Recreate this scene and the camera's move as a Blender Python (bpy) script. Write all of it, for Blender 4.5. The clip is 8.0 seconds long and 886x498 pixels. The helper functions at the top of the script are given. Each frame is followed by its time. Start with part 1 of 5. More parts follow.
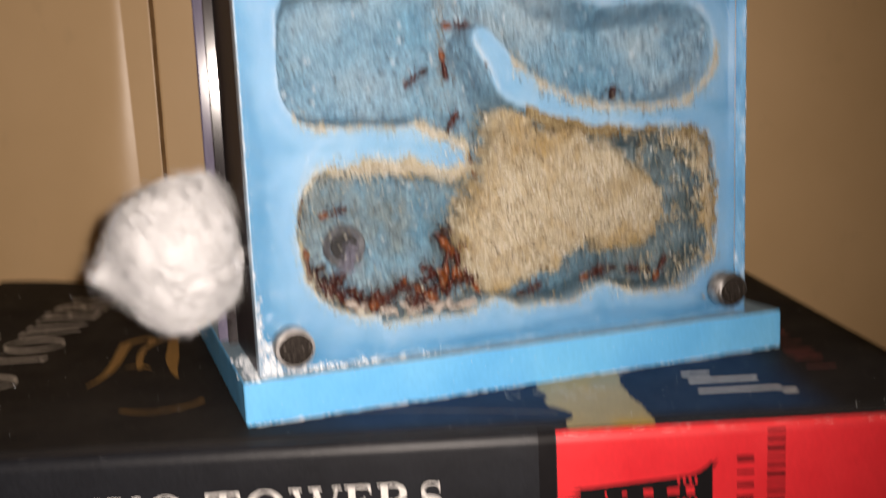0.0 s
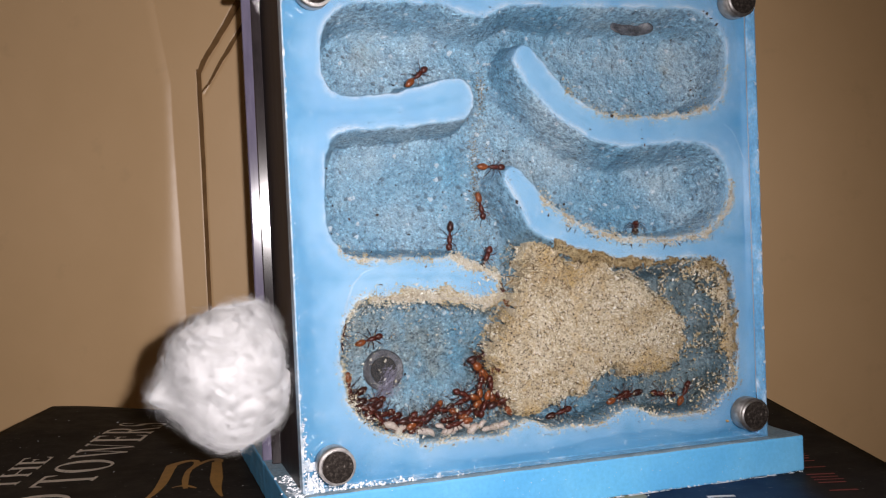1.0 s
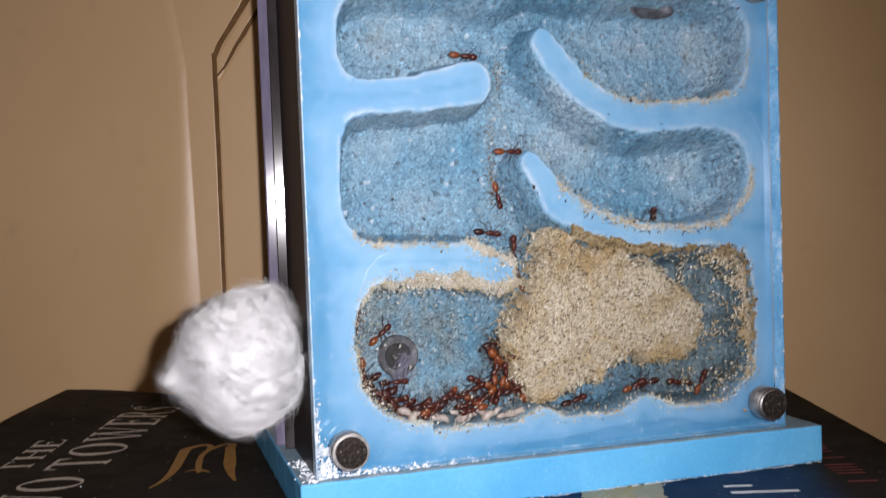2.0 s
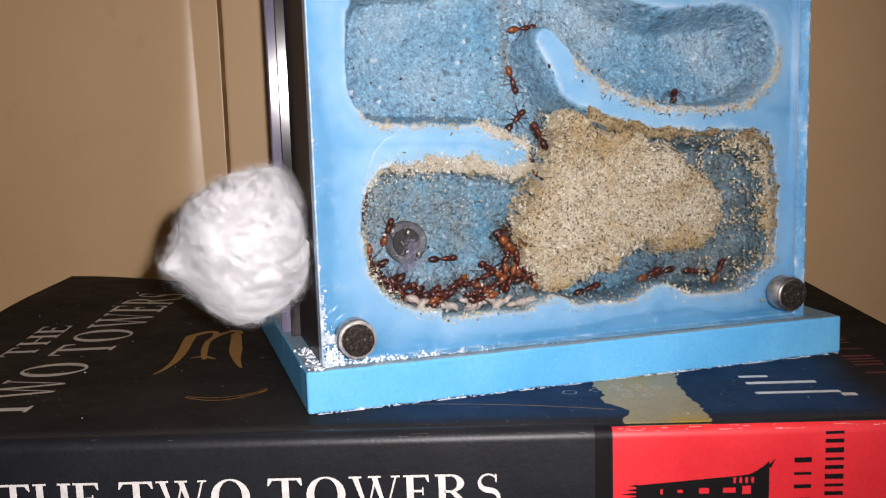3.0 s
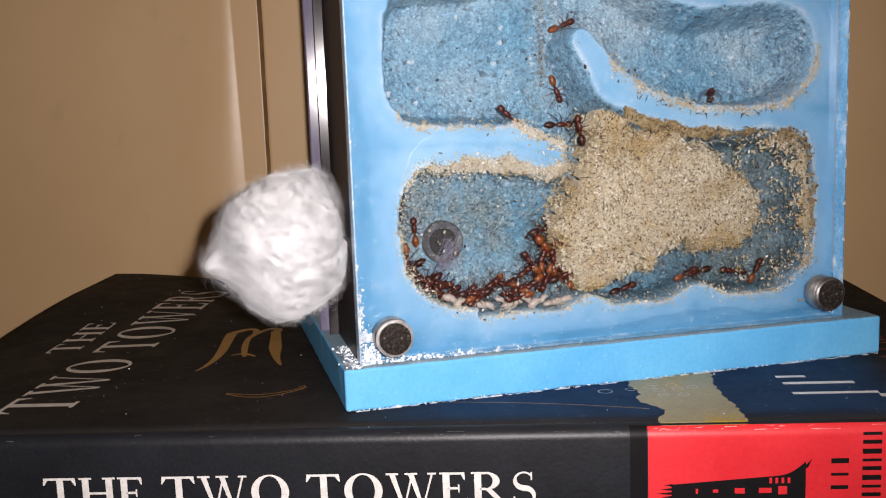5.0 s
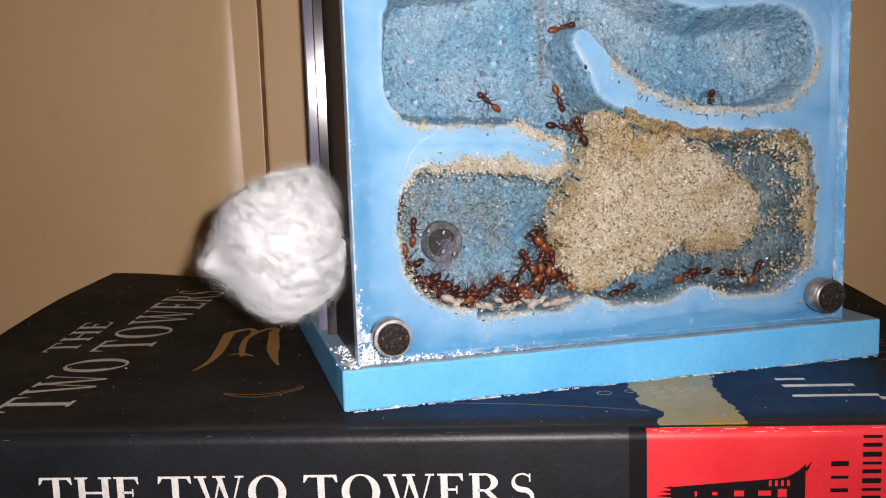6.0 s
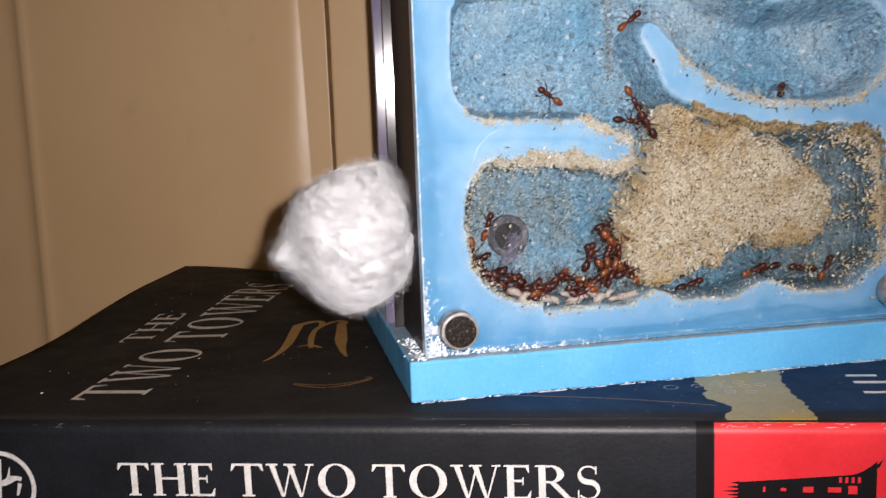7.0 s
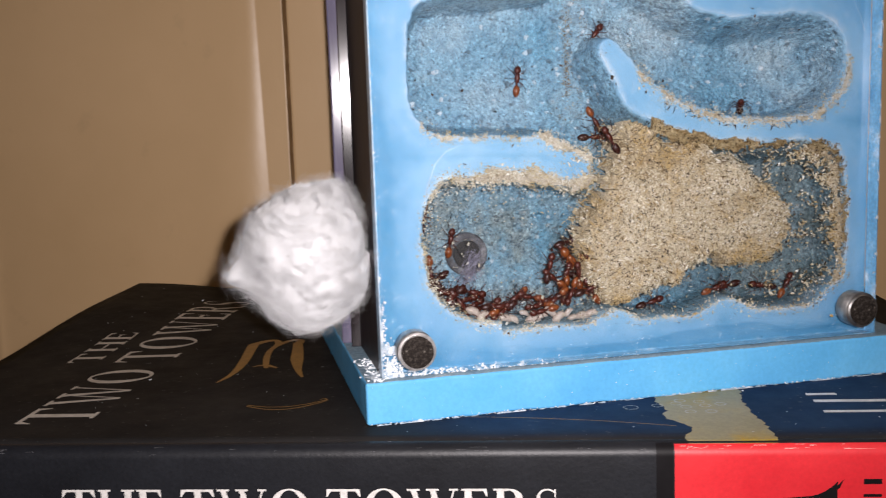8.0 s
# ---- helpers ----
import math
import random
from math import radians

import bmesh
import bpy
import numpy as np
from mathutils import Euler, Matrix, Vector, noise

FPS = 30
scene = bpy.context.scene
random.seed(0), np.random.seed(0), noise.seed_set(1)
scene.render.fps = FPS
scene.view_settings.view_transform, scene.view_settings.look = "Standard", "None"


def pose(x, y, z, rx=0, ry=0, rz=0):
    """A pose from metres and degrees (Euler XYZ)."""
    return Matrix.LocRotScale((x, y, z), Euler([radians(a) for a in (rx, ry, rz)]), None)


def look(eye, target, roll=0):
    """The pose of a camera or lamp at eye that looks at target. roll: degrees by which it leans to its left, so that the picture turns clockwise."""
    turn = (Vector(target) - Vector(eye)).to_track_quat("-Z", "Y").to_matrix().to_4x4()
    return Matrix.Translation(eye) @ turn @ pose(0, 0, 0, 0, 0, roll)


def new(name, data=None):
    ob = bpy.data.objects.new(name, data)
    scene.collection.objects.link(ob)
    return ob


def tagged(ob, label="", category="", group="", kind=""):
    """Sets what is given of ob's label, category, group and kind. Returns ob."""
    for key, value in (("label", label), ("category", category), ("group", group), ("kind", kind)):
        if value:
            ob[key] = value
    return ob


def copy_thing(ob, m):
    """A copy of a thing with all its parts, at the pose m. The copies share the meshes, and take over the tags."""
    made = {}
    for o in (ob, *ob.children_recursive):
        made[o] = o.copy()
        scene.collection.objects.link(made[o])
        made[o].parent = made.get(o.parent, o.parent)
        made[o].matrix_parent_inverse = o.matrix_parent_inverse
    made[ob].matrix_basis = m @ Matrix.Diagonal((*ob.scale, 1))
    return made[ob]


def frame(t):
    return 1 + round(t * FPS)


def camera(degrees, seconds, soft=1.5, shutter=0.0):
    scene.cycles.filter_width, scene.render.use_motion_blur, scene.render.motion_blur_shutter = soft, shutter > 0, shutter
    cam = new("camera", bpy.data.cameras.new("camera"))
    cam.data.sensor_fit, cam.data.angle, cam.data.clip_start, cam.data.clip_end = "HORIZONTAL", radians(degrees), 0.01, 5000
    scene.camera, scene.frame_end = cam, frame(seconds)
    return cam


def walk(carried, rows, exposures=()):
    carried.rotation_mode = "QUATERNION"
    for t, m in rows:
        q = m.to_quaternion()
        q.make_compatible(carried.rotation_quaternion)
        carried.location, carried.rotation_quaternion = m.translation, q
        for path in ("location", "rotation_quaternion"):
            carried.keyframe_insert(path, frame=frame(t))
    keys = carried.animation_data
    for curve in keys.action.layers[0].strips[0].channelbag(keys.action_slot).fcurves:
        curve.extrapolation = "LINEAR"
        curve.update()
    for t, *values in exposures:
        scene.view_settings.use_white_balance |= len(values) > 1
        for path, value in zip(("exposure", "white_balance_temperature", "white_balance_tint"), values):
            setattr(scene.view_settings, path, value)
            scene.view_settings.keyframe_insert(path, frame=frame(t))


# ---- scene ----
MM = 0.001

# ---------------------------------------------------------------- camera
cam = camera(47.4, 8.0, soft=1.15, shutter=0.9)
# seconds, x, y, z, yaw, pitch, roll
PATH = [
    (0, -0.02292, -0.15455, 0.04514, -19.225, -9.551, -2.454),
    (0.2, -0.02400, -0.15680, 0.04535, -18.940, -7.024, -2.400),
    (0.5, -0.02572, -0.16033, 0.04583, -18.762, -5.186, -2.327),
    (0.6, -0.02605, -0.16131, 0.04571, -18.532, -4.287, -2.345),
    (0.8, -0.02672, -0.16328, 0.04548, -18.206, -2.415, -2.380),
    (1, -0.02739, -0.16524, 0.04525, -17.822, -1.906, -2.414),
    (1.2, -0.02732, -0.16477, 0.04509, -17.713, -1.827, -2.352),
    (2.3, -0.02696, -0.16216, 0.04417, -16.656, -3.817, -2.008),
    (2.5, -0.02611, -0.15990, 0.04337, -16.556, -5.593, -2.070),
    (2.8, -0.02567, -0.15836, 0.04306, -16.360, -8.835, -1.900),
    (3, -0.02537, -0.15733, 0.04285, -16.243, -8.666, -1.787),
    (3.3, -0.02515, -0.15670, 0.04294, -16.069, -8.635, -1.725),
    (3.5, -0.02500, -0.15627, 0.04301, -16.198, -8.785, -1.684),
    (4, -0.02573, -0.16004, 0.04359, -14.103, -8.475, -2.266),
    (4.5, -0.02534, -0.15916, 0.04387, -14.111, -8.567, -2.278),
    (4.6, -0.02534, -0.15910, 0.04383, -14.091, -8.631, -2.246),
    (5.8, -0.02528, -0.15837, 0.04336, -14.072, -8.861, -1.860),
    (6, -0.02527, -0.15825, 0.04328, -14.092, -8.705, -1.796),
    (6.2, -0.02537, -0.15882, 0.04349, -13.605, -8.728, -1.901),
    (6.5, -0.02552, -0.15967, 0.04379, -12.373, -9.153, -2.060),
    (6.8, -0.02608, -0.15971, 0.04348, -10.212, -9.084, -2.127),
    (7, -0.02644, -0.15974, 0.04327, -10.525, -8.847, -2.171),
    (7.5, -0.02525, -0.15906, 0.04385, -11.372, -8.174, -2.155),
    (8, -0.02471, -0.15685, 0.04357, -12.636, -8.151, -1.939),
]


def held(x, y, z, yaw, pitch, roll):
    """The pose of the hand-held camera from yaw, pitch and roll in degrees."""
    ahead = Vector((-math.sin(radians(yaw)) * math.cos(radians(pitch)), math.cos(radians(yaw)) * math.cos(radians(pitch)), math.sin(radians(pitch))))
    return look((x, y, z), Vector((x, y, z)) + ahead, roll)


# seconds, stops, kelvin, tint of the phone's drifting picture
BALANCE = [(0, 0.0, 7400, 10), (0.5, 0.0, 7100, 10), (1, -0.05, 6550, 10), (2.5, 0.0, 6250, 10), (3, 0.08, 6450, 10), (4, 0.03, 6600, 10), (7, 0.06, 6550, 10), (8, 0.0, 6500, 10)]
walk(cam, [(row[0], held(*row[1:])) for row in PATH], BALANCE)

# ---------------------------------------------------------------- light
FLASH = (-0.0173, -0.161, 0.0482)
world = bpy.data.worlds.new("room_air")
world.use_nodes = True
world.node_tree.nodes["Background"].inputs[0].default_value = (0.9, 0.8, 0.68, 1)
world.node_tree.nodes["Background"].inputs[1].default_value = 0.05
scene.world = world

flash = bpy.data.lights.new("flash", "SPOT")
flash.shadow_soft_size, flash.spot_size, flash.spot_blend = 0.0009, radians(95), 1.0
flash.energy, flash.color = 1.76, (1.0, 0.92, 0.925)
flash_ob = new("flash", flash)
flash_ob.matrix_world = look(FLASH, (0.004, 0.0, 0.032))
room_light = bpy.data.lights.new("room_light", "AREA")
room_light.shape, room_light.size = "DISK", 0.35
room_light.energy, room_light.color = 1.5, (1.0, 0.76, 0.52)
new("room_light", room_light).matrix_world = look((0.5, -0.9, 1.35), (0.0, 0.1, 0.0))


# ---------------------------------------------------------------- materials
def material(name):
    m = bpy.data.materials.new(name)
    m.use_nodes = True
    nt = m.node_tree
    return m, nt, nt.nodes["Principled BSDF"]


def node(nt, kind, **inputs):
    n = nt.nodes.new(kind)
    for key, value in inputs.items():
        n.inputs[key.replace("_", " ")].default_value = value
    return n


def coords(nt, scale=(1, 1, 1)):
    tc = nt.nodes.new("ShaderNodeTexCoord")
    mp = nt.nodes.new("ShaderNodeMapping")
    mp.inputs["Scale"].default_value = scale
    nt.links.new(tc.outputs["Object"], mp.inputs["Vector"])
    return mp.outputs["Vector"]


def noise_tex(nt, vec, scale, detail=4.0, rough=0.6):
    n = node(nt, "ShaderNodeTexNoise", Scale=scale, Detail=detail, Roughness=rough)
    nt.links.new(vec, n.inputs["Vector"])
    return n.outputs["Fac"]


def ramp(nt, fac, stops):
    r = nt.nodes.new("ShaderNodeValToRGB")
    e = r.color_ramp.elements
    while len(e) < len(stops):
        e.new(0.5)
    for el, (p, c) in zip(e, stops):
        el.position, el.color = p, (*c, 1) if len(c) == 3 else c
    nt.links.new(fac, r.inputs["Fac"])
    return r.outputs["Color"]


def mix(nt, fac, a, b, blend="MIX"):
    n = nt.nodes.new("ShaderNodeMix")
    n.data_type, n.blend_type = "RGBA", blend
    for value, i in ((fac, 0), (a, 6), (b, 7)):
        if isinstance(value, (int, float)):
            n.inputs[i].default_value = value
        elif isinstance(value, tuple):
            n.inputs[i].default_value = (*value, 1) if len(value) == 3 else value
        else:
            nt.links.new(value, n.inputs[i])
    return n.outputs[2]


def bump(nt, bsdf, fac, strength, distance):
    b = node(nt, "ShaderNodeBump", Strength=strength, Distance=distance)
    nt.links.new(fac, b.inputs["Height"])
    nt.links.new(b.outputs["Normal"], bsdf.inputs["Normal"])
    return b


def mottled(name, stops, scale, rough=0.7, fine=0, fine_amount=0.3, bump_scale=0, bump_mm=0.1, spec=0.5, metal=0.0, stretch=(1, 1, 1)):
    """A surface whose colour wanders along stops, with a finer speckle and relief."""
    m, nt, b = material(name)
    vec = coords(nt, stretch)
    col = ramp(nt, noise_tex(nt, vec, scale, 5), stops)
    if fine:
        f = ramp(nt, noise_tex(nt, vec, fine, 3, 0.7), [(0.3, (0.25, 0.25, 0.25)), (0.7, (1.6, 1.6, 1.6))])
        col = mix(nt, fine_amount, col, mix(nt, 1.0, col, f, "MULTIPLY"))
    nt.links.new(col, b.inputs["Base Color"])
    b.inputs["Roughness"].default_value = rough
    b.inputs["Specular IOR Level"].default_value = spec
    b.inputs["Metallic"].default_value = metal
    if bump_scale:
        bump(nt, b, noise_tex(nt, vec, bump_scale, 5, 0.65), 1.0, bump_mm * MM)
    return m


def plain(name, col, rough=0.5, metal=0.0, spec=0.5):
    return mottled(name, [(0.3, tuple(c * 0.82 for c in col)), (0.7, tuple(min(1, c * 1.12) for c in col))], 400, rough, spec=spec, metal=metal)


def by_piece(name, stops, rough=0.8, spec=0.3, patch=None):
    """Colour by loose piece, for grains and crumbs; patch: (scale, stained colour factor)."""
    m, nt, b = material(name)
    g = nt.nodes.new("ShaderNodeNewGeometry")
    col = ramp(nt, g.outputs["Random Per Island"], stops)
    if patch:
        stain = ramp(nt, noise_tex(nt, coords(nt), patch[0], 5, 0.7), [(0.38, patch[1]), (0.52, (1, 1, 1)), (0.68, (1.1, 1.09, 1.06))])
        col = mix(nt, 1.0, col, stain, "MULTIPLY")
    nt.links.new(col, b.inputs["Base Color"])
    b.inputs["Roughness"].default_value = rough
    b.inputs["Specular IOR Level"].default_value = spec
    return m


def acrylic(name, tint, rough=0.03, ior=1.49, scuff=0.0):
    """Clear cast acrylic sheet: straight-through light and a Fresnel gloss."""
    m, nt, b = material(name)
    nt.nodes.remove(b)
    out = nt.nodes["Material Output"]
    clear = node(nt, "ShaderNodeBsdfTransparent")
    clear.inputs[0].default_value = (*tint, 1)
    gloss = node(nt, "ShaderNodeBsdfGlossy", Roughness=rough)
    gloss.inputs["Color"].default_value = (1, 1, 1, 1)
    fres = node(nt, "ShaderNodeFresnel", IOR=ior)
    mx = nt.nodes.new("ShaderNodeMixShader")
    nt.links.new(fres.outputs[0], mx.inputs[0])
    nt.links.new(clear.outputs[0], mx.inputs[1])
    nt.links.new(gloss.outputs[0], mx.inputs[2])
    last = mx
    if scuff:
        haze = node(nt, "ShaderNodeBsdfDiffuse")
        haze.inputs["Color"].default_value = (0.8, 0.82, 0.85, 1)
        vec = coords(nt)
        fac = ramp(nt, noise_tex(nt, vec, 220, 6, 0.75), [(0.5, (0, 0, 0)), (0.8, (scuff, scuff, scuff))])
        mx2 = nt.nodes.new("ShaderNodeMixShader")
        nt.links.new(fac, mx2.inputs[0])
        nt.links.new(mx.outputs[0], mx2.inputs[1])
        nt.links.new(haze.outputs[0], mx2.inputs[2])
        last = mx2
    nt.links.new(last.outputs[0], out.inputs["Surface"])
    return m


def plaster_material():
    """Blue-dyed cast plaster: pale skin on the face, rough grey-blue carving, moist and stained low down, with some
    shade painted in.
    """
    m, nt, b = material("blue_plaster")
    tc = nt.nodes.new("ShaderNodeTexCoord")
    vec = tc.outputs["Object"]
    sep = nt.nodes.new("ShaderNodeSeparateXYZ")
    nt.links.new(vec, sep.inputs[0])

    def span(value, lo, hi):
        r = node(nt, "ShaderNodeMapRange")
        r.inputs["From Min"].default_value, r.inputs["From Max"].default_value = lo, hi
        nt.links.new(value, r.inputs["Value"])
        return r.outputs["Result"]

    at = nt.nodes.new("ShaderNodeAttribute")
    at.attribute_name = "skin"
    skin = at.outputs["Fac"]
    wander = noise_tex(nt, vec, 180, 4)
    shifted = nt.nodes.new("ShaderNodeMath")
    shifted.operation = "MULTIPLY_ADD"
    shifted.inputs[1].default_value = 4.0
    nt.links.new(wander, shifted.inputs[0])
    nt.links.new(skin, shifted.inputs[2])
    pale = ramp(nt, noise_tex(nt, vec, 75, 4), [(0.3, (0.17, 0.40, 0.63)), (0.55, (0.235, 0.475, 0.69)), (0.75, (0.33, 0.555, 0.74))])
    dyed = ramp(nt, noise_tex(nt, vec, 60, 5), [(0.3, (0.05, 0.26, 0.46)), (0.55, (0.095, 0.335, 0.555)), (0.75, (0.16, 0.42, 0.635))])
    face = mix(nt, span(shifted.outputs[0], 4.2, 7.2), pale, dyed)
    lip = ramp(nt, skin, [(0.0, (0.3, 0.3, 0.3)), (0.08, (0.8, 0.8, 0.8)), (0.4, (0.42, 0.42, 0.42)), (1.0, (0.06, 0.06, 0.06))])
    lip = mix(nt, 1.0, lip, ramp(nt, noise_tex(nt, vec, 260, 4), [(0.36, (0.1, 0.1, 0.1)), (0.6, (1, 1, 1))]), "MULTIPLY")
    face = mix(nt, lip, face, (0.66, 0.72, 0.76))
    tide = nt.nodes.new("ShaderNodeAttribute")
    tide.attribute_name = "tide"
    face = mix(nt, tide.outputs["Fac"], face, mix(nt, 1.0, face, (0.62, 0.78, 0.84), "MULTIPLY"))
    scum = ramp(nt, noise_tex(nt, vec, 520, 5, 0.75), [(0.60, (0, 0, 0)), (0.74, (0.34, 0.34, 0.34))])
    face = mix(nt, scum, face, (0.66, 0.74, 0.79))
    deep = ramp(nt, noise_tex(nt, vec, 42, 4, 0.6), [(0.36, (0.17, 0.365, 0.50)), (0.5, (0.27, 0.445, 0.56)), (0.62, (0.385, 0.51, 0.575))])
    mid = ramp(nt, noise_tex(nt, vec, 320, 5, 0.75), [(0.36, (0.78, 0.81, 0.84)), (0.5, (1.0, 1.0, 1.0)), (0.63, (1.16, 1.14, 1.12))])
    deep = mix(nt, 0.9, deep, mid, "MULTIPLY")
    cell = node(nt, "ShaderNodeTexVoronoi", Scale=2900.0)
    nt.links.new(vec, cell.inputs["Vector"])
    grain = node(nt, "ShaderNodeSeparateColor")
    nt.links.new(cell.outputs["Color"], grain.inputs[0])
    grit = ramp(nt, grain.outputs[0], [(0.0, (0.22, 0.24, 0.28)), (0.16, (0.70, 0.72, 0.75)), (0.6, (1.0, 1.0, 1.0)), (0.90, (1.15, 1.15, 1.14)), (0.98, (1.7, 1.7, 1.65))])
    deep = mix(nt, 0.58, deep, grit, "MULTIPLY")
    coarse = node(nt, "ShaderNodeTexVoronoi", Scale=1500.0)
    nt.links.new(vec, coarse.inputs["Vector"])
    lime = node(nt, "ShaderNodeSeparateColor")
    nt.links.new(coarse.outputs["Color"], lime.inputs[0])
    # single pale lime grains and rare dark ones
    deep = mix(nt, ramp(nt, lime.outputs[0], [(0.968, (0, 0, 0)), (0.99, (0.55, 0.55, 0.55))]), deep, (0.80, 0.83, 0.84))
    deep = mix(nt, ramp(nt, lime.outputs[1], [(0.965, (0, 0, 0)), (0.985, (0.6, 0.6, 0.6))]), deep, (0.07, 0.085, 0.10))
    silt = nt.nodes.new("ShaderNodeAttribute")
    silt.attribute_name = "silt"
    deep = mix(nt, silt.outputs["Fac"], deep, mix(nt, 1.0, grit, (0.30, 0.345, 0.335), "MULTIPLY"))
    ochre = ramp(nt, noise_tex(nt, vec, 95, 5, 0.7), [(0.56, (0, 0, 0)), (0.74, (0.35, 0.35, 0.35))])
    deep = mix(nt, ochre, deep, (0.36, 0.33, 0.24))
    # moist lower right chamber, with shade by heap and tongue painted in
    low_at = nt.nodes.new("ShaderNodeAttribute")
    low_at.attribute_name = "low_dark"
    deep = mix(nt, low_at.outputs["Fac"], deep, mix(nt, 1.0, deep, (0.42, 0.46, 0.45), "MULTIPLY"))
    low_dark = node(nt, "ShaderNodeMath")
    low_dark.operation = "MULTIPLY"
    nt.links.new(span(sep.outputs["Z"], 0.037, 0.027), low_dark.inputs[0])
    nt.links.new(ramp(nt, noise_tex(nt, vec, 75, 4), [(0.30, (0.25, 0.25, 0.25)), (0.6, (1, 1, 1))]), low_dark.inputs[1])
    deep = mix(nt, low_dark.outputs[0], deep, mix(nt, 1.0, deep, (0.80, 0.84, 0.84), "MULTIPLY"))
    # shade in the pits of the chiselled slopes, painted as dark colour
    slope = ramp(nt, span(skin, -4.0, 0.0), [(0.0, (0, 0, 0)), (0.3, (0.8, 0.8, 0.8)), (0.9, (1, 1, 1)), (1.0, (0, 0, 0))])
    pore = noise_tex(nt, vec, 1150, 3, 0.7)
    pit_shade = ramp(nt, pore, [(0.42, (1, 1, 1)), (0.49, (0, 0, 0))])
    deep = mix(nt, mix(nt, 1.0, pit_shade, slope, "MULTIPLY"), deep, mix(nt, 1.0, deep, (0.50, 0.52, 0.55), "MULTIPLY"))
    carved = span(skin, 0.15, -0.5)
    col = mix(nt, carved, face, deep)
    nt.links.new(col, b.inputs["Base Color"])
    b.inputs["Roughness"].default_value = 0.5
    b.inputs["Specular IOR Level"].default_value = 0.42
    relief = mix(nt, 0.5, mix(nt, 0.5, pore, cell.outputs["Distance"]), coarse.outputs["Distance"])
    height = mix(nt, carved, (0.5, 0.5, 0.5), relief)
    bump(nt, b, height, 1.0, 0.46 * MM)
    return m


def wall_material():
    m, nt, b = material("tan_wall_paint")
    vec = coords(nt)
    col = ramp(nt, noise_tex(nt, vec, 9, 5, 0.6), [(0.3, (0.66, 0.445, 0.235)), (0.5, (0.71, 0.485, 0.265)), (0.7, (0.76, 0.525, 0.295))])
    blotch = ramp(nt, noise_tex(nt, vec, 60, 4, 0.6), [(0.62, (0, 0, 0)), (0.75, (0.2, 0.2, 0.2))])
    col = mix(nt, blotch, col, (0.36, 0.25, 0.14))
    nt.links.new(col, b.inputs["Base Color"])
    b.inputs["Roughness"].default_value = 0.36
    b.inputs["Specular IOR Level"].default_value = 0.5
    bump(nt, b, noise_tex(nt, vec, 45, 5, 0.6), 0.6, 0.35 * MM)
    return m


def cover_material():
    """Matt laminated black cover with a navy print field, dust and fine scratches."""
    m, nt, b = material("black_cover")
    tc = nt.nodes.new("ShaderNodeTexCoord")
    vec = tc.outputs["Object"]
    sep = nt.nodes.new("ShaderNodeSeparateXYZ")
    nt.links.new(vec, sep.inputs[0])

    def span(value, lo, hi):
        r = node(nt, "ShaderNodeMapRange")
        r.interpolation_type = "SMOOTHSTEP"
        r.inputs["From Min"].default_value, r.inputs["From Max"].default_value = lo, hi
        nt.links.new(value, r.inputs["Value"])
        return r.outputs["Result"]

    def times(a, c):
        n = nt.nodes.new("ShaderNodeMath")
        n.operation = "MULTIPLY"
        nt.links.new(a, n.inputs[0])
        nt.links.new(c, n.inputs[1])
        return n.outputs[0]

    navy = times(times(span(sep.outputs["X"], -0.004, 0.022), span(sep.outputs["X"], 0.092, 0.082)), span(sep.outputs["Y"], -0.0098, -0.0035))
    col = ramp(nt, noise_tex(nt, vec, 40, 4), [(0.3, (0.013, 0.0122, 0.0124)), (0.7, (0.027, 0.0255, 0.025))])
    col = mix(nt, navy, col, ramp(nt, noise_tex(nt, vec, 70, 4), [(0.3, (0.012, 0.026, 0.062)), (0.7, (0.022, 0.048, 0.105))]))
    dust = ramp(nt, noise_tex(nt, vec, 900, 2, 0.5), [(0.68, (0, 0, 0)), (0.76, (0.16, 0.16, 0.16))])
    col = mix(nt, dust, col, (0.30, 0.28, 0.26))
    nt.links.new(col, b.inputs["Base Color"])
    nt.links.new(ramp(nt, noise_tex(nt, vec, 120, 5, 0.7), [(0.3, (0.48, 0.48, 0.48)), (0.7, (0.66, 0.66, 0.66))]), b.inputs["Roughness"])
    b.inputs["Specular IOR Level"].default_value = 0.03
    bump(nt, b, noise_tex(nt, vec, 700, 4, 0.6), 0.5, 0.05 * MM)
    return m


# brown that stands in for a cast shadow on the wall
SHADOW_BROWN = mottled("painted_wall_shadow", [(0.3, (0.13, 0.068, 0.026)), (0.7, (0.24, 0.135, 0.056))], 160, 0.8, spec=0.2)
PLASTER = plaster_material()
WALL = wall_material()
COVER = cover_material()
BASE_BLUE = mottled("blue_painted_base", [(0.3, (0.10, 0.43, 0.80)), (0.5, (0.125, 0.48, 0.85)), (0.72, (0.16, 0.53, 0.88))], 60, 0.6, 1400, 0.10, 700, 0.06, spec=0.3)
BASE_TOP = mottled("dusty_grey_blue", [(0.3, (0.16, 0.28, 0.38)), (0.6, (0.26, 0.36, 0.43)), (0.75, (0.42, 0.46, 0.48))], 160, 0.7, 1400, 0.4, 700, 0.1)
PANE = acrylic("clear_acrylic", (0.955, 0.965, 0.975), 0.025)
SIDE = acrylic("clear_acrylic_side", (0.93, 0.93, 0.96), 0.05)
STRIP = mottled("lavender_acrylic", [(0.3, (0.085, 0.075, 0.12)), (0.7, (0.17, 0.155, 0.225))], 110, 0.10, 900, 0.2, spec=0.5, stretch=(1, 1, 0.25))
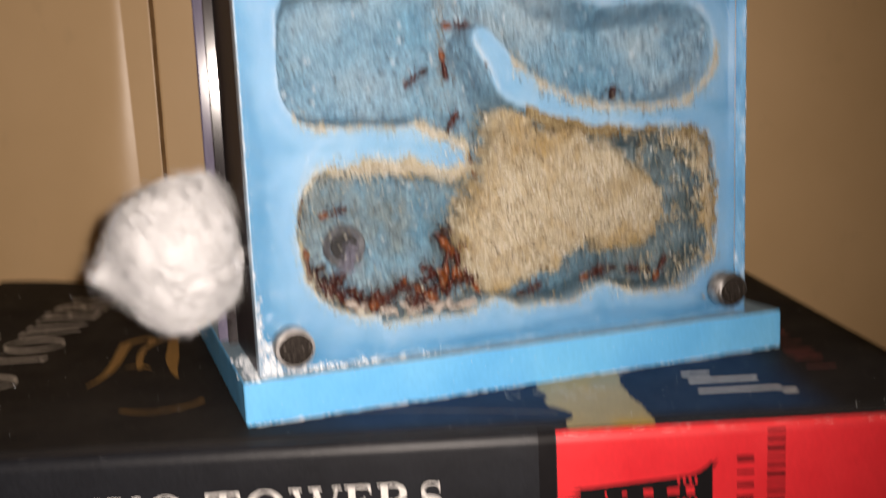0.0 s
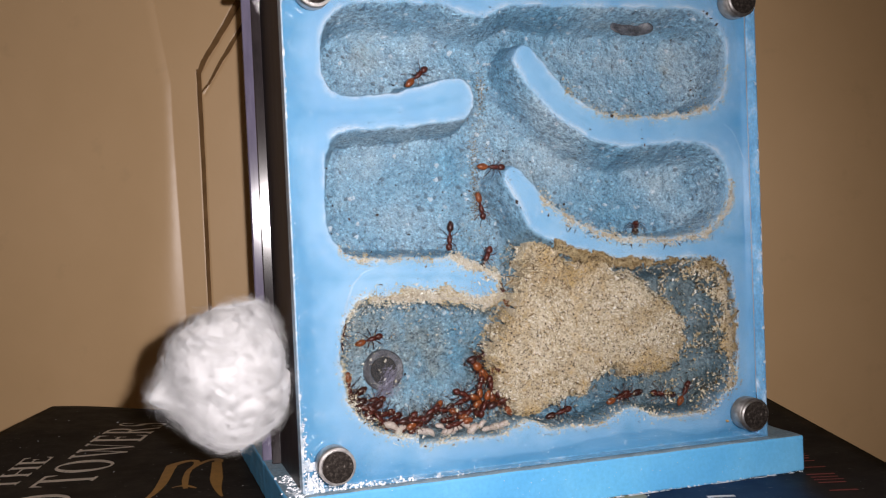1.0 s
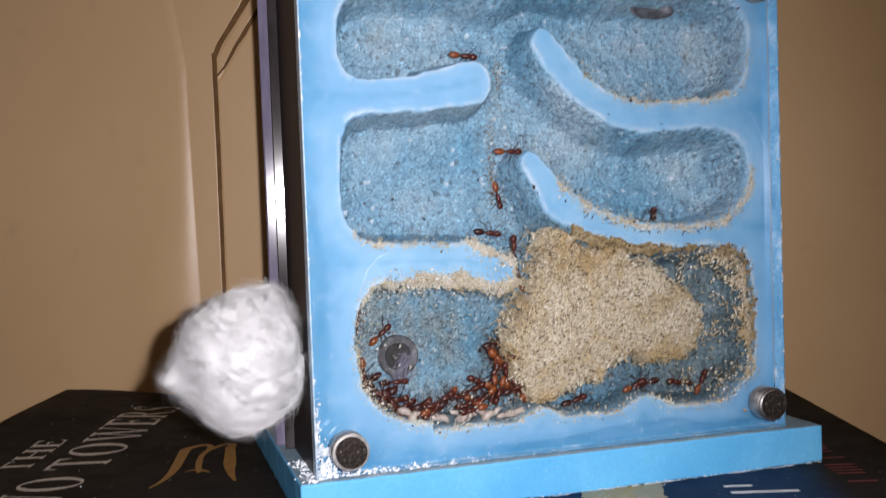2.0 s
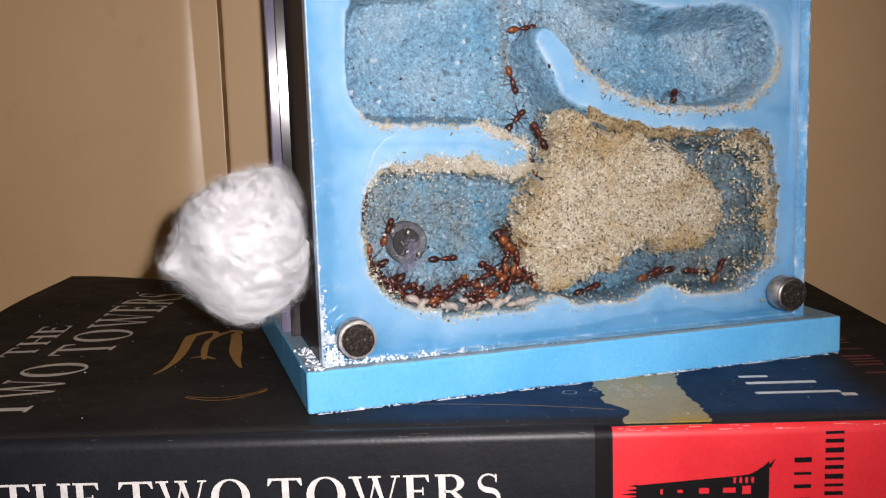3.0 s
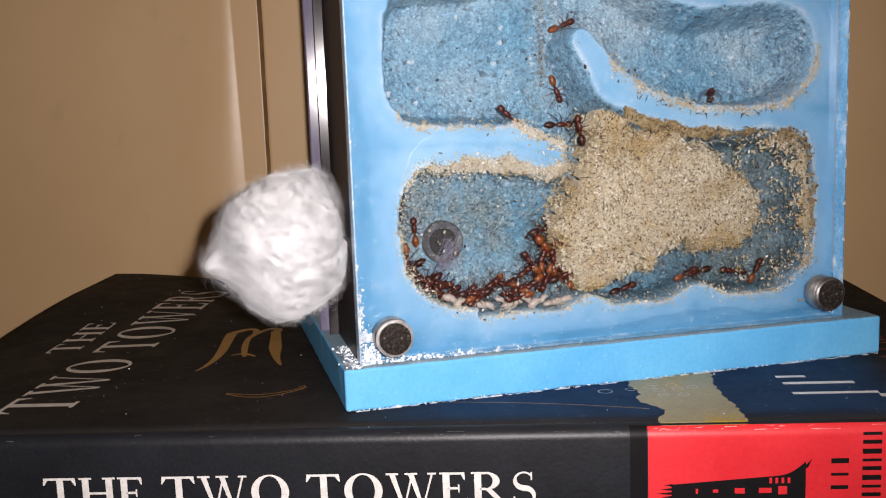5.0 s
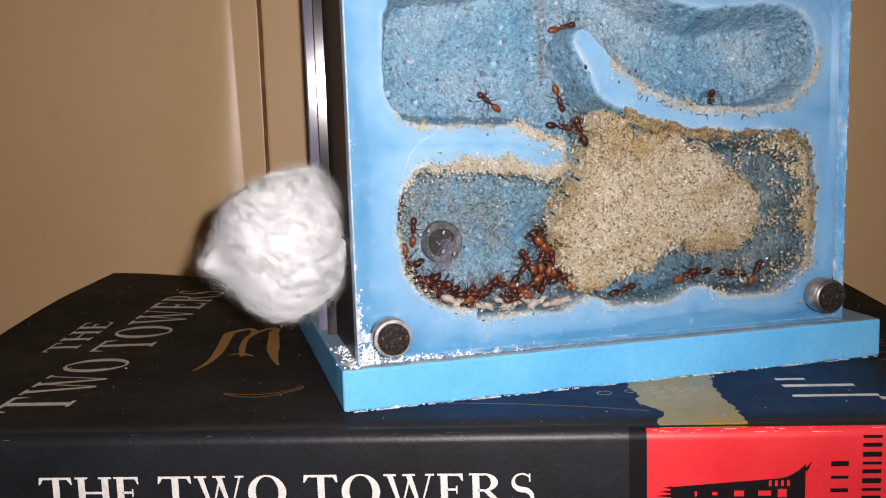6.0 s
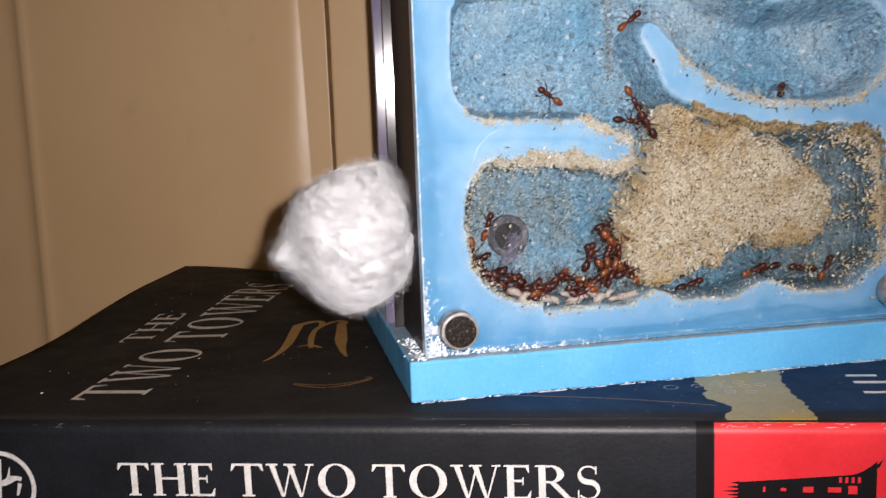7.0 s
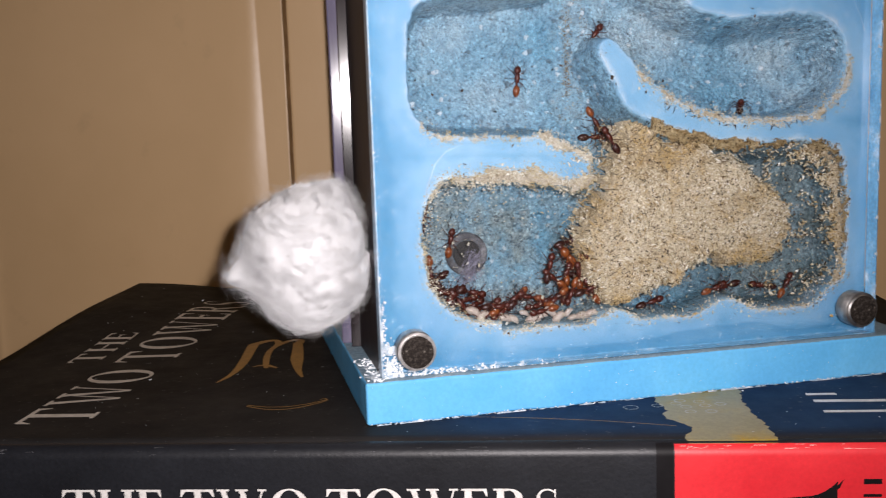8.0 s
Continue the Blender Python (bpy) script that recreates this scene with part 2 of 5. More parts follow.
DARK_SIDE = mottled("dark_glint_acrylic", [(0.3, (0.012, 0.010, 0.012)), (0.7, (0.04, 0.033, 0.034))], 130, 0.11, 900, 0.3, spec=0.5, stretch=(1, 1, 0.3))
DARK_MATT = mottled("dark_shade_side", [(0.3, (0.016, 0.013, 0.015)), (0.7, (0.05, 0.043, 0.046))], 110, 0.42, 900, 0.3, 300, 0.06, spec=0.12, stretch=(1, 1, 0.3))
FROST = mottled("frosted_glue", [(0.3, (0.24, 0.36, 0.48)), (0.5, (0.40, 0.50, 0.60)), (0.66, (0.74, 0.78, 0.82))], 500, 0.5, 2400, 0.4, 1500, 0.1)
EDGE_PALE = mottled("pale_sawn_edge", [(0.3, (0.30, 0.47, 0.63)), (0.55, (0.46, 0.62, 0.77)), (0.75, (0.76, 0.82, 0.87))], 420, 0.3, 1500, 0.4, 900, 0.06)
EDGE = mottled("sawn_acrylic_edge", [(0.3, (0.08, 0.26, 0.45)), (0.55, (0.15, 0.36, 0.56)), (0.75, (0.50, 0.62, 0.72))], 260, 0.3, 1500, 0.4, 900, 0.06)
EDGE_DARK = mottled("saw_cut_acrylic_back", [(0.3, (0.05, 0.043, 0.055)), (0.7, (0.12, 0.105, 0.13))], 200, 0.20, 900, 0.3, spec=0.8)
STEEL = mottled("nickel_plate", [(0.3, (0.36, 0.35, 0.34)), (0.7, (0.60, 0.585, 0.575))], 500, 0.40, 900, 0.3, 600, 0.03, metal=1.0)
RUSTY = mottled("tarnished_magnet_face", [(0.3, (0.008, 0.006, 0.005)), (0.5, (0.022, 0.017, 0.014)), (0.64, (0.05, 0.042, 0.036)), (0.74, (0.20, 0.18, 0.16))], 1500, 0.8, 3000, 0.5, 1500, 0.06, spec=0.2)
SPINE_GREY = mottled("charcoal_spine", [(0.3, (0.007, 0.0075, 0.010)), (0.7, (0.015, 0.0165, 0.021))], 60, 0.44, 1800, 0.3, 900, 0.05, spec=0.4)
RED = mottled("red_print", [(0.3, (0.66, 0.018, 0.028)), (0.7, (0.80, 0.035, 0.045))], 50, 0.42, 1500, 0.1, 900, 0.03)
SCUFF_RED = plain("rubbed_red", (0.85, 0.55, 0.52), 0.5)
SCUFF_GREY = plain("rubbed_charcoal", (0.16, 0.16, 0.17), 0.5)
BLACK_PRINT = plain("black_print", (0.008, 0.007, 0.008), 0.5, spec=0.15)
DARK_RED_PRINT = plain("dark_red_print", (0.22, 0.02, 0.025), 0.5)
SILVER_PRINT = mottled("silver_white_print", [(0.3, (0.62, 0.60, 0.57)), (0.7, (0.82, 0.80, 0.77))], 500, 0.4, 2500, 0.2)
GREY_PRINT = mottled("worn_grey_print", [(0.3, (0.48, 0.45, 0.41)), (0.7, (0.66, 0.62, 0.57))], 500, 0.45, 2500, 0.3)
GOLD_PRINT = mottled("dull_gold_print", [(0.3, (0.22, 0.105, 0.016)), (0.7, (0.34, 0.17, 0.028))], 300, 0.45, 2200, 0.3)
OCHRE_PRINT = mottled("ochre_map_print", [(0.36, (0.30, 0.24, 0.10)), (0.5, (0.34, 0.27, 0.12)), (0.62, (0.42, 0.27, 0.03))], 70, 0.42, 1600, 0.2)
PAPER = mottled("page_edges", [(0.3, (0.50, 0.43, 0.32)), (0.7, (0.66, 0.58, 0.45))], 60, 0.85, 900, 0.4, stretch=(1, 1, 30))
SCUFF = plain("scuffed_acrylic", (0.42, 0.60, 0.76), 0.5)
COTTON = mottled("white_cotton", [(0.3, (0.68, 0.685, 0.70)), (0.7, (0.75, 0.755, 0.77))], 160, 0.95, bump_scale=900, bump_mm=0.07, spec=0.1)
cotton_bsdf = COTTON.node_tree.nodes["Principled BSDF"]
cotton_bsdf.inputs["Subsurface Weight"].default_value, cotton_bsdf.inputs["Subsurface Scale"].default_value = 0.5, 0.002
cotton_bsdf.inputs["Subsurface Radius"].default_value = (1.0, 1.0, 1.0)
cotton_bsdf.inputs["Sheen Weight"].default_value, cotton_bsdf.inputs["Sheen Roughness"].default_value = 0.6, 0.5
FIBRE = plain("cotton_fibre", (0.80, 0.803, 0.815), 0.6, spec=0.2)
HUSK = by_piece("husk_grains", [(0.0, (0.05, 0.038, 0.024)), (0.06, (0.20, 0.15, 0.085)), (0.12, (0.47, 0.395, 0.25)), (0.35, (0.60, 0.52, 0.36)), (0.75, (0.69, 0.615, 0.46)), (0.9, (0.77, 0.71, 0.575)), (1.0, (0.94, 0.92, 0.87))], patch=(140, (0.82, 0.66, 0.40)))
SAND = by_piece("pale_sand", [(0.0, (0.10, 0.075, 0.05)), (0.06, (0.36, 0.30, 0.20)), (0.35, (0.53, 0.485, 0.37)), (0.8, (0.635, 0.595, 0.475)), (1.0, (0.80, 0.78, 0.71))], patch=(180, (0.80, 0.71, 0.53)))
SAND_BED = mottled("pale_sand_crust", [(0.34, (0.36, 0.29, 0.20)), (0.5, (0.52, 0.455, 0.355)), (0.66, (0.64, 0.595, 0.52))], 210, 0.9, 1900, 0.5, 1200, 0.2)
BROWN_HUSK = by_piece("brown_grains", [(0.0, (0.03, 0.018, 0.01)), (0.3, (0.13, 0.08, 0.03)), (0.7, (0.30, 0.20, 0.09)), (1.0, (0.52, 0.41, 0.24))])
HUSK_BED = mottled("packed_husk", [(0.34, (0.32, 0.235, 0.13)), (0.5, (0.50, 0.41, 0.28)), (0.66, (0.62, 0.535, 0.40))], 150, 0.9, 1900, 0.6, 1200, 0.25)
BROWN_BED = mottled("brown_crust", [(0.3, (0.13, 0.085, 0.035)), (0.5, (0.33, 0.245, 0.12)), (0.7, (0.50, 0.41, 0.25))], 420, 0.9, 1800, 0.6, 1200, 0.25)
STRAW = by_piece("straw_bits", [(0.0, (0.12, 0.07, 0.03)), (0.5, (0.34, 0.22, 0.09)), (1.0, (0.56, 0.43, 0.23))])
CRUMB = by_piece("white_glue_crumbs", [(0.0, (0.62, 0.68, 0.74)), (0.5, (0.80, 0.83, 0.86)), (1.0, (0.90, 0.91, 0.92))], 0.45, 0.5)
SPECK = by_piece("dark_specks", [(0.0, (0.010, 0.008, 0.007)), (0.7, (0.04, 0.022, 0.014)), (1.0, (0.10, 0.05, 0.025))], 0.6)
PORT = mottled("dark_port_and_vent", [(0.3, (0.045, 0.045, 0.05)), (0.5, (0.10, 0.10, 0.11)), (0.68, (0.22, 0.22, 0.23))], 520, 0.5, 1500, 0.6, 900, 0.1)
THROAT_SHADE = mottled("port_throat_shade", [(0.35, (0.008, 0.008, 0.008)), (0.6, (0.03, 0.027, 0.026))], 700, 0.5, 2200, 0.4)
MAUVE = mottled("mauve_fluff", [(0.3, (0.20, 0.19, 0.25)), (0.7, (0.42, 0.40, 0.48))], 500, 0.9, 1800, 0.4)
LARVA = mottled("larva_skin", [(0.3, (0.42, 0.33, 0.27)), (0.7, (0.58, 0.49, 0.42))], 600, 0.35, spec=0.6)
SHELF = mottled("dark_shelf_board", [(0.3, (0.06, 0.035, 0.02)), (0.7, (0.12, 0.07, 0.04))], 12, 0.5, 120, 0.3, stretch=(1, 12, 1))
ROOM = mottled("dim_room_paint", [(0.3, (0.38, 0.30, 0.21)), (0.7, (0.46, 0.37, 0.27))], 4, 0.8)
ANT_DARK = mottled("ant_dark_shell", [(0.3, (0.022, 0.007, 0.005)), (0.7, (0.060, 0.015, 0.009))], 1800, 0.35, spec=0.5)
ANT_RED = mottled("ant_red_shell", [(0.3, (0.040, 0.009, 0.006)), (0.7, (0.105, 0.020, 0.010))], 1800, 0.33, spec=0.5)
ANT_AMBER = mottled("ant_amber_shell", [(0.3, (0.11, 0.024, 0.008)), (0.7, (0.34, 0.095, 0.022))], 1500, 0.30, spec=0.5)


# ---------------------------------------------------------------- mesh helpers
def thing(name, label, category, m=None, group="", kind=""):
    ob = new(name)
    ob.empty_display_size = 0.005
    if m is not None:
        ob.matrix_world = m
    return tagged(ob, label, category, group, kind)


def mesh_of(name, bm, mats, smooth=False):
    me = bpy.data.meshes.new(name)
    if smooth:
        for f in bm.faces:
            f.smooth = True
    bm.to_mesh(me)
    bm.free()
    for m in mats if isinstance(mats, (list, tuple)) else (mats,):
        me.materials.append(m)
    return me


def part(name, bm, mats, parent, label="", smooth=False, m=None):
    ob = new(name, mesh_of(name, bm, mats, smooth))
    ob.parent = parent
    if m is not None:
        ob.matrix_basis = m
    return tagged(ob, label)


def raw(name, verts, faces, mats, parent=None, label="", smooth=False, slots=None):
    me = bpy.data.meshes.new(name)
    me.from_pydata([tuple(map(float, v)) for v in verts], [], [tuple(map(int, f)) for f in faces])
    for m in mats if isinstance(mats, (list, tuple)) else (mats,):
        me.materials.append(m)
    if smooth:
        me.polygons.foreach_set("use_smooth", np.ones(len(me.polygons), bool))
    if slots is not None:
        me.polygons.foreach_set("material_index", np.asarray(slots, np.int32))
    me.update()
    ob = new(name, me)
    ob.parent = parent
    return tagged(ob, label)


def box(x0, x1, y0, y1, z0, z1, bevel=0.0, segments=2):
    bm = bmesh.new()
    bmesh.ops.create_cube(bm, size=1)
    for v in bm.verts:
        v.co = Vector(((x0 + x1) / 2 + v.co.x * (x1 - x0), (y0 + y1) / 2 + v.co.y * (y1 - y0), (z0 + z1) / 2 + v.co.z * (z1 - z0)))
    if bevel:
        bmesh.ops.bevel(bm, geom=bm.edges[:], offset=bevel, segments=segments, affect="EDGES", profile=0.5)
    return bm


def ragged(bm, amount, scale, seed=0):
    for v in bm.verts:
        v.co += noise.noise_vector((v.co + Vector((seed, seed * 0.7, 0))) * scale) * amount
    return bm


# ---------------------------------------------------------------- room
YAW = -17.3  # the book and the wall behind it turn by this against the nest
SET = pose(0, 0, 0, 0, 0, YAW)
WALL_V = 0.152
SHELF_Z = -0.0291


def structure(name, bm, mat, label="", m=SET):
    ob = new(name, mesh_of(name, bm, mat))
    ob.matrix_world = m
    return tagged(ob, label, "", "", "structure")


def wall_sheet():
    """The wall behind the book: a slab whose face carries a shallow board joint and gentle waves."""
    us = np.unique(np.concatenate([np.linspace(-1.1, -0.16, 20), np.linspace(-0.16, -0.07, 60), np.linspace(-0.07, -0.025, 190), np.linspace(-0.025, 0.35, 60), np.linspace(0.35, 1.1, 10)]))
    zs = np.unique(np.concatenate([np.linspace(-0.9, -0.05, 12), np.linspace(-0.05, 0.08, 30), np.linspace(0.08, 0.13, 90), np.linspace(0.13, 0.3, 30), np.linspace(0.3, 1.5, 12)]))
    verts, faces = [], []
    for z in zs:
        for uu in us:
            y = WALL_V + 0.0006 * math.sin(uu * 21 + 1) * math.exp(-abs(uu) * 2)
            d = uu + 0.1488
            y += 0.0010 * math.exp(-(d / 0.0022) ** 2) * -1 + (0.0012 if d < 0 else 0)
            # a fold shaped to imitate a band of light, widening downwards, sharp on its right, and the shadow's shallow
            # line beside it, forked at its head
            low = min(1.0, max(0.0, (0.075 - z) / 0.07))
            edge = uu + 0.0570 - 0.0014 * low + (0.0 if z < 0.090 else 0.16 * (z - 0.090))
            width = 0.0034 + 0.0080 * low ** 1.5
            q = min(1.0, max(0.0, 1 + edge / width))
            crest = 0.135 * width
            y -= crest * math.exp(-((edge + width) / 0.012) ** 2) if edge < -width else crest * (1 - q ** 2.3)
            shadow_line = abs(uu + 0.048) / 0.00070 if z < 0.093 else 9.0
            if z > 0.086:
                shadow_line = min(shadow_line, abs(uu + 0.0462 - 0.62 * (z - 0.087)) / (0.00055 + 0.010 * max(0.0, z - 0.087)))
            if z > 0.092:
                shadow_line = min(shadow_line, abs(uu + 0.0475 - 0.62 * (z - 0.0935)) / (0.0008 + 0.03 * max(0.0, z - 0.0935)))
            if -0.06 < uu < 0.1 and z < 0.16:
                y += 0.0003 * math.exp(-shadow_line ** 4)
            verts.append((uu, y, z))
    n = len(us)
    for j in range(len(zs) - 1):
        for i in range(n - 1):
            a = j * n + i
            faces.append((a, a + 1, a + n + 1, a + n))
    back = len(verts)
    verts += [(-1.1, WALL_V + 0.1, -0.9), (1.1, WALL_V + 0.1, -0.9), (1.1, WALL_V + 0.1, 1.5), (-1.1, WALL_V + 0.1, 1.5)]
    faces.append((back + 1, back, back + 3, back + 2))
    ob = raw("wall_north", verts, faces, WALL, None, "", True)
    ob.matrix_world = SET
    return tagged(ob, "tan painted wall with a fold for a light band and a forked line", "", "", "structure")



def wall_shadow():
    """Brown strips painted in place of the nest's shadow line and its two forks."""
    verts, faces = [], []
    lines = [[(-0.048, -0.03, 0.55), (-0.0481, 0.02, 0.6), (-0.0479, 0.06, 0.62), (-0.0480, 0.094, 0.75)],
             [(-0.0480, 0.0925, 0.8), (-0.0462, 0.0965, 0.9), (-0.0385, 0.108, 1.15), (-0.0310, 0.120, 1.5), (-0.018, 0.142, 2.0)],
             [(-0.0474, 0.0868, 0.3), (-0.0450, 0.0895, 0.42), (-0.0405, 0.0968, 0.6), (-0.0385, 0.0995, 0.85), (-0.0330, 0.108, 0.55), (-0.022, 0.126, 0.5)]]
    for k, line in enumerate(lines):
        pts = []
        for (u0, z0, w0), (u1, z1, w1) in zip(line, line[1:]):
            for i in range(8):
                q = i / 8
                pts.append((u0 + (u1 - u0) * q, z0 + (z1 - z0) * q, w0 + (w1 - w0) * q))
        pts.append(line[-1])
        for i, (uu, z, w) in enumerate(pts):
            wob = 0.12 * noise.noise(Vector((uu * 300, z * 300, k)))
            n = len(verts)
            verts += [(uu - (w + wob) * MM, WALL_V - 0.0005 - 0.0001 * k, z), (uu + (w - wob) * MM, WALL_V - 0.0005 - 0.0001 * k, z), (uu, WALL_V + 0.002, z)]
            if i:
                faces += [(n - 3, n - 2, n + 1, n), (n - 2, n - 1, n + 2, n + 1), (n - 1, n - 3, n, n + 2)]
    ob = raw("shadow_strips", verts, faces, SHADOW_BROWN, None)
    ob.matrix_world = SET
    return tagged(ob, "brown strips painted in place of the forked wall shadow", "", "", "structure")


wall_sheet()
wall_shadow()
structure("wall_south", box(-1.1, 1.1, -1.3, -1.2, -0.9, 1.5), ROOM)
structure("wall_west", box(-1.2, -1.1, -1.2, WALL_V - 0.001, -0.9, 1.5), ROOM)
structure("wall_east", box(1.1, 1.2, -1.2, WALL_V - 0.001, -0.9, 1.5), ROOM)
structure("floor", box(-1.1, 1.1, -1.2, WALL_V - 0.001, -1.0, -0.9), SHELF)
structure("ceiling", box(-1.1, 1.1, -1.2, WALL_V - 0.001, 1.5, 1.6), ROOM)
structure("shelf_board", box(-0.0885, 0.1095, -0.0105, 0.1260, -0.899, SHELF_Z, 0.001), SHELF, "dark wooden stand under the book")

# ---------------------------------------------------------------- the book
U0, U1, V0, V1 = -90.0, 110.3, -11.8, 127.5   # millimetres, book's own axes
Z_TOP, Z_LOW, ARC = -7.1, -29.1, 2.0


def smooth01(x):
    x = min(1.0, max(0.0, x))
    return x * x * (3 - 2 * x)


def cover_z(u, v):
    """Height of the front cover: flat under the nest, warped towards its outer corner."""
    side = smooth01((-28 - u) / 62)
    sag = 1.6 * math.exp(-((u + 55) / 20) ** 2) * smooth01((v - 80) / 40)
    return Z_TOP + side * (-0.8 * math.exp(-((v - 40) / 25) ** 2) + 1.7 * smooth01((v - 45) / 55)) - sag


def on_cover(u, v, h=0.0):
    return Vector((u, v, cover_z(u, v) + h)) * MM


def on_spine(u, s, h=0.0):
    """A point s millimetres down the bend and the spine from the edge of the cover."""
    bend = ARC * math.pi / 2
    if s <= 0:
        return on_cover(u, V0 + ARC - s, h)
    if s < bend:
        a = s / ARC
        return Vector((u, V0 + ARC - (ARC + h) * math.sin(a), cover_z(u, V0 + ARC) - ARC + (ARC + h) * math.cos(a))) * MM
    return Vector((u, V0 - h, Z_TOP - ARC - (s - bend))) * MM


def down(z):
    """Distance along the bend and spine for a height z on the spine."""
    return ARC * math.pi / 2 + (Z_TOP - ARC - z)


def sheet(grid, mat, name, parent, label="", thick=0.0):
    """A mesh sheet from rows of points."""
    n = len(grid[0])
    verts = [p for row in grid for p in row]
    faces = [(j * n + i, j * n + i + 1, (j + 1) * n + i + 1, (j + 1) * n + i) for j in range(len(grid) - 1) for i in range(n - 1)]
    ob = raw(name, verts, faces, mat, parent, label, True)
    return ob


def stroke(points, widths):
    """A ribbon outline along points, in flat quads."""
    out, left, right = [], [], []
    for i, (x, y) in enumerate(points):
        a, b = points[max(0, i - 1)], points[min(len(points) - 1, i + 1)]
        dx, dy = b[0] - a[0], b[1] - a[1]
        ln = math.hypot(dx, dy) or 1
        w = (widths[i] if hasattr(widths, "__len__") else widths) / 2
        left.append((x - dy / ln * w, y + dx / ln * w))
        right.append((x + dy / ln * w, y - dx / ln * w))
    for i in range(len(points) - 1):
        out.append([left[i], right[i], right[i + 1], left[i + 1]])
    return out


def ring(cx, cy, rx, ry, tx, ty, a0=0.0, a1=360.0, steps=28):
    """A ring or part of one; tx and ty are its widths at the sides and at top and bottom."""
    out = []
    for i in range(steps):
        quad = []
        for k, outer in ((i, 1), (i + 1, 1), (i + 1, 0), (i, 0)):
            a = radians(a0 + (a1 - a0) * k / steps)
            x, y = (rx, ry) if outer else (rx - tx, ry - ty)
            quad.append((cx + x * math.cos(a), cy + y * math.sin(a)))
        out.append(quad)
    return out


def rect(x0, x1, y0, y1):
    return [(x0, y0), (x1, y0), (x1, y1), (x0, y1)]


THICK, THIN, SERIF = 0.165, 0.068, 0.055


def stem(x, w=THICK, foot=0.075, head=True, base=True):
    out = [rect(x, x + w, 0, 1)]
    if base:
        out.append(rect(x - foot, x + w + foot, 0, SERIF))
    if head:
        out.append(rect(x - foot, x + w + foot, 1 - SERIF, 1))
    return out


def letter_shape(ch):
    """Flat pieces and width of a roman capital, one unit high."""
    if ch == "T":
        return stem(0.34, head=False) + [rect(0.02, 0.80, 1 - THIN, 1), [(0.02, 1), (0.0, 0.78), (0.03, 0.78), (0.12, 1 - THIN)], [(0.80, 1), (0.70, 1 - THIN), (0.79, 0.78), (0.82, 0.78)]], 0.82
    if ch == "H":
        return stem(0.08) + stem(0.66) + [rect(0.2, 0.67, 0.5, 0.5 + THIN)], 0.88
    if ch == "E":
        return stem(0.08) + [rect(0.2, 0.6, 1 - THIN, 1), rect(0.2, 0.63, 0, THIN), rect(0.2, 0.46, 0.5, 0.5 + THIN), rect(0.44, 0.475, 0.41, 0.64),
                             [(0.6, 1), (0.52, 1 - THIN), (0.585, 0.78), (0.61, 0.78)], [(0.63, 0), (0.655, 0.24), (0.63, 0.24), (0.55, THIN)]], 0.68
    if ch == "W":
        return [[(0.07, 1), (0.36, 0), (0.44, 0), (0.21, 1)], [(0.40, 0), (0.44, 0), (0.66, 0.98), (0.61, 0.98)], [(0.52, 1), (0.81, 0), (0.89, 0), (0.66, 1)],
                [(0.85, 0), (0.89, 0), (1.13, 0.98), (1.08, 0.98)], rect(0.0, 0.3, 1 - SERIF, 1), rect(0.45, 0.75, 1 - SERIF, 1), rect(0.99, 1.20, 1 - SERIF, 1)], 1.2
    if ch == "O":
        return ring(0.48, 0.5, 0.46, 0.515, THICK + 0.02, 0.045, steps=36), 0.96
    if ch == "R":
        return stem(0.08) + ring(0.34, 0.735, 0.34, 0.265, THICK, 0.05, -90, 90, 16) + [rect(0.2, 0.35, 1 - THIN, 1), rect(0.2, 0.35, 0.47, 0.47 + THIN),
                [(0.33, 0.49), (0.72, 0.0), (0.88, 0.0), (0.49, 0.49)], rect(0.70, 0.92, 0, SERIF)], 0.88
    # S
    pts, wd = [], []
    for i in range(29):
        q = i / 28
        if q < 0.5:
            a = radians(35 + (270 - 35) * q * 2)
            pts.append((0.30 + 0.21 * math.cos(a), 0.745 + 0.225 * math.sin(a)))
        else:
            a = radians(90 - (235) * (q - 0.5) * 2)
            pts.append((0.30 + 0.235 * math.cos(a), 0.27 + 0.245 * math.sin(a)))
        wd.append(0.05 + 0.115 * math.exp(-((q - 0.5) / 0.17) ** 2))
    return stroke(pts, wd) + [rect(0.46, 0.495, 0.74, 0.98), rect(0.05, 0.085, 0.02, 0.27)], 0.6


def printed(name, pieces, place, mat, parent, label="", lift=0.03, weld=False, rise=0.004):
    """Flat pieces laid on a surface as one thin print."""
    bm = bmesh.new()
    for i, poly in enumerate(pieces):
        h = lift + rise * (i % 5)
        vs = [bm.verts.new(place(a, b, h)) for a, b in poly]
        try:
            bm.faces.new(vs)
        except ValueError:
            pass
    if weld:
        bmesh.ops.remove_doubles(bm, verts=bm.verts, dist=0.03 * MM)
    return part(name, bm, mat, parent, label)


def lettering(text, x, y, height, place, mat, parent, gap=0.10, space=0.45, stretch=1.0, lift=0.05):
    """Letters one by one along a line; place maps line coordinates to the surface."""
    for ch in text:
        if ch == " ":
            x += space * height * stretch
            continue
        pieces, width = letter_shape(ch)
        printed("letter", [[(x + a * height * stretch, y + b * height) for a, b in poly] for poly in pieces], place, mat, parent, "", lift)
        x += (width + gap) * height * stretch
    return x


def line_length(text, gap, space):
    return sum(space if c == " " else letter_shape(c)[1] + gap for c in text)


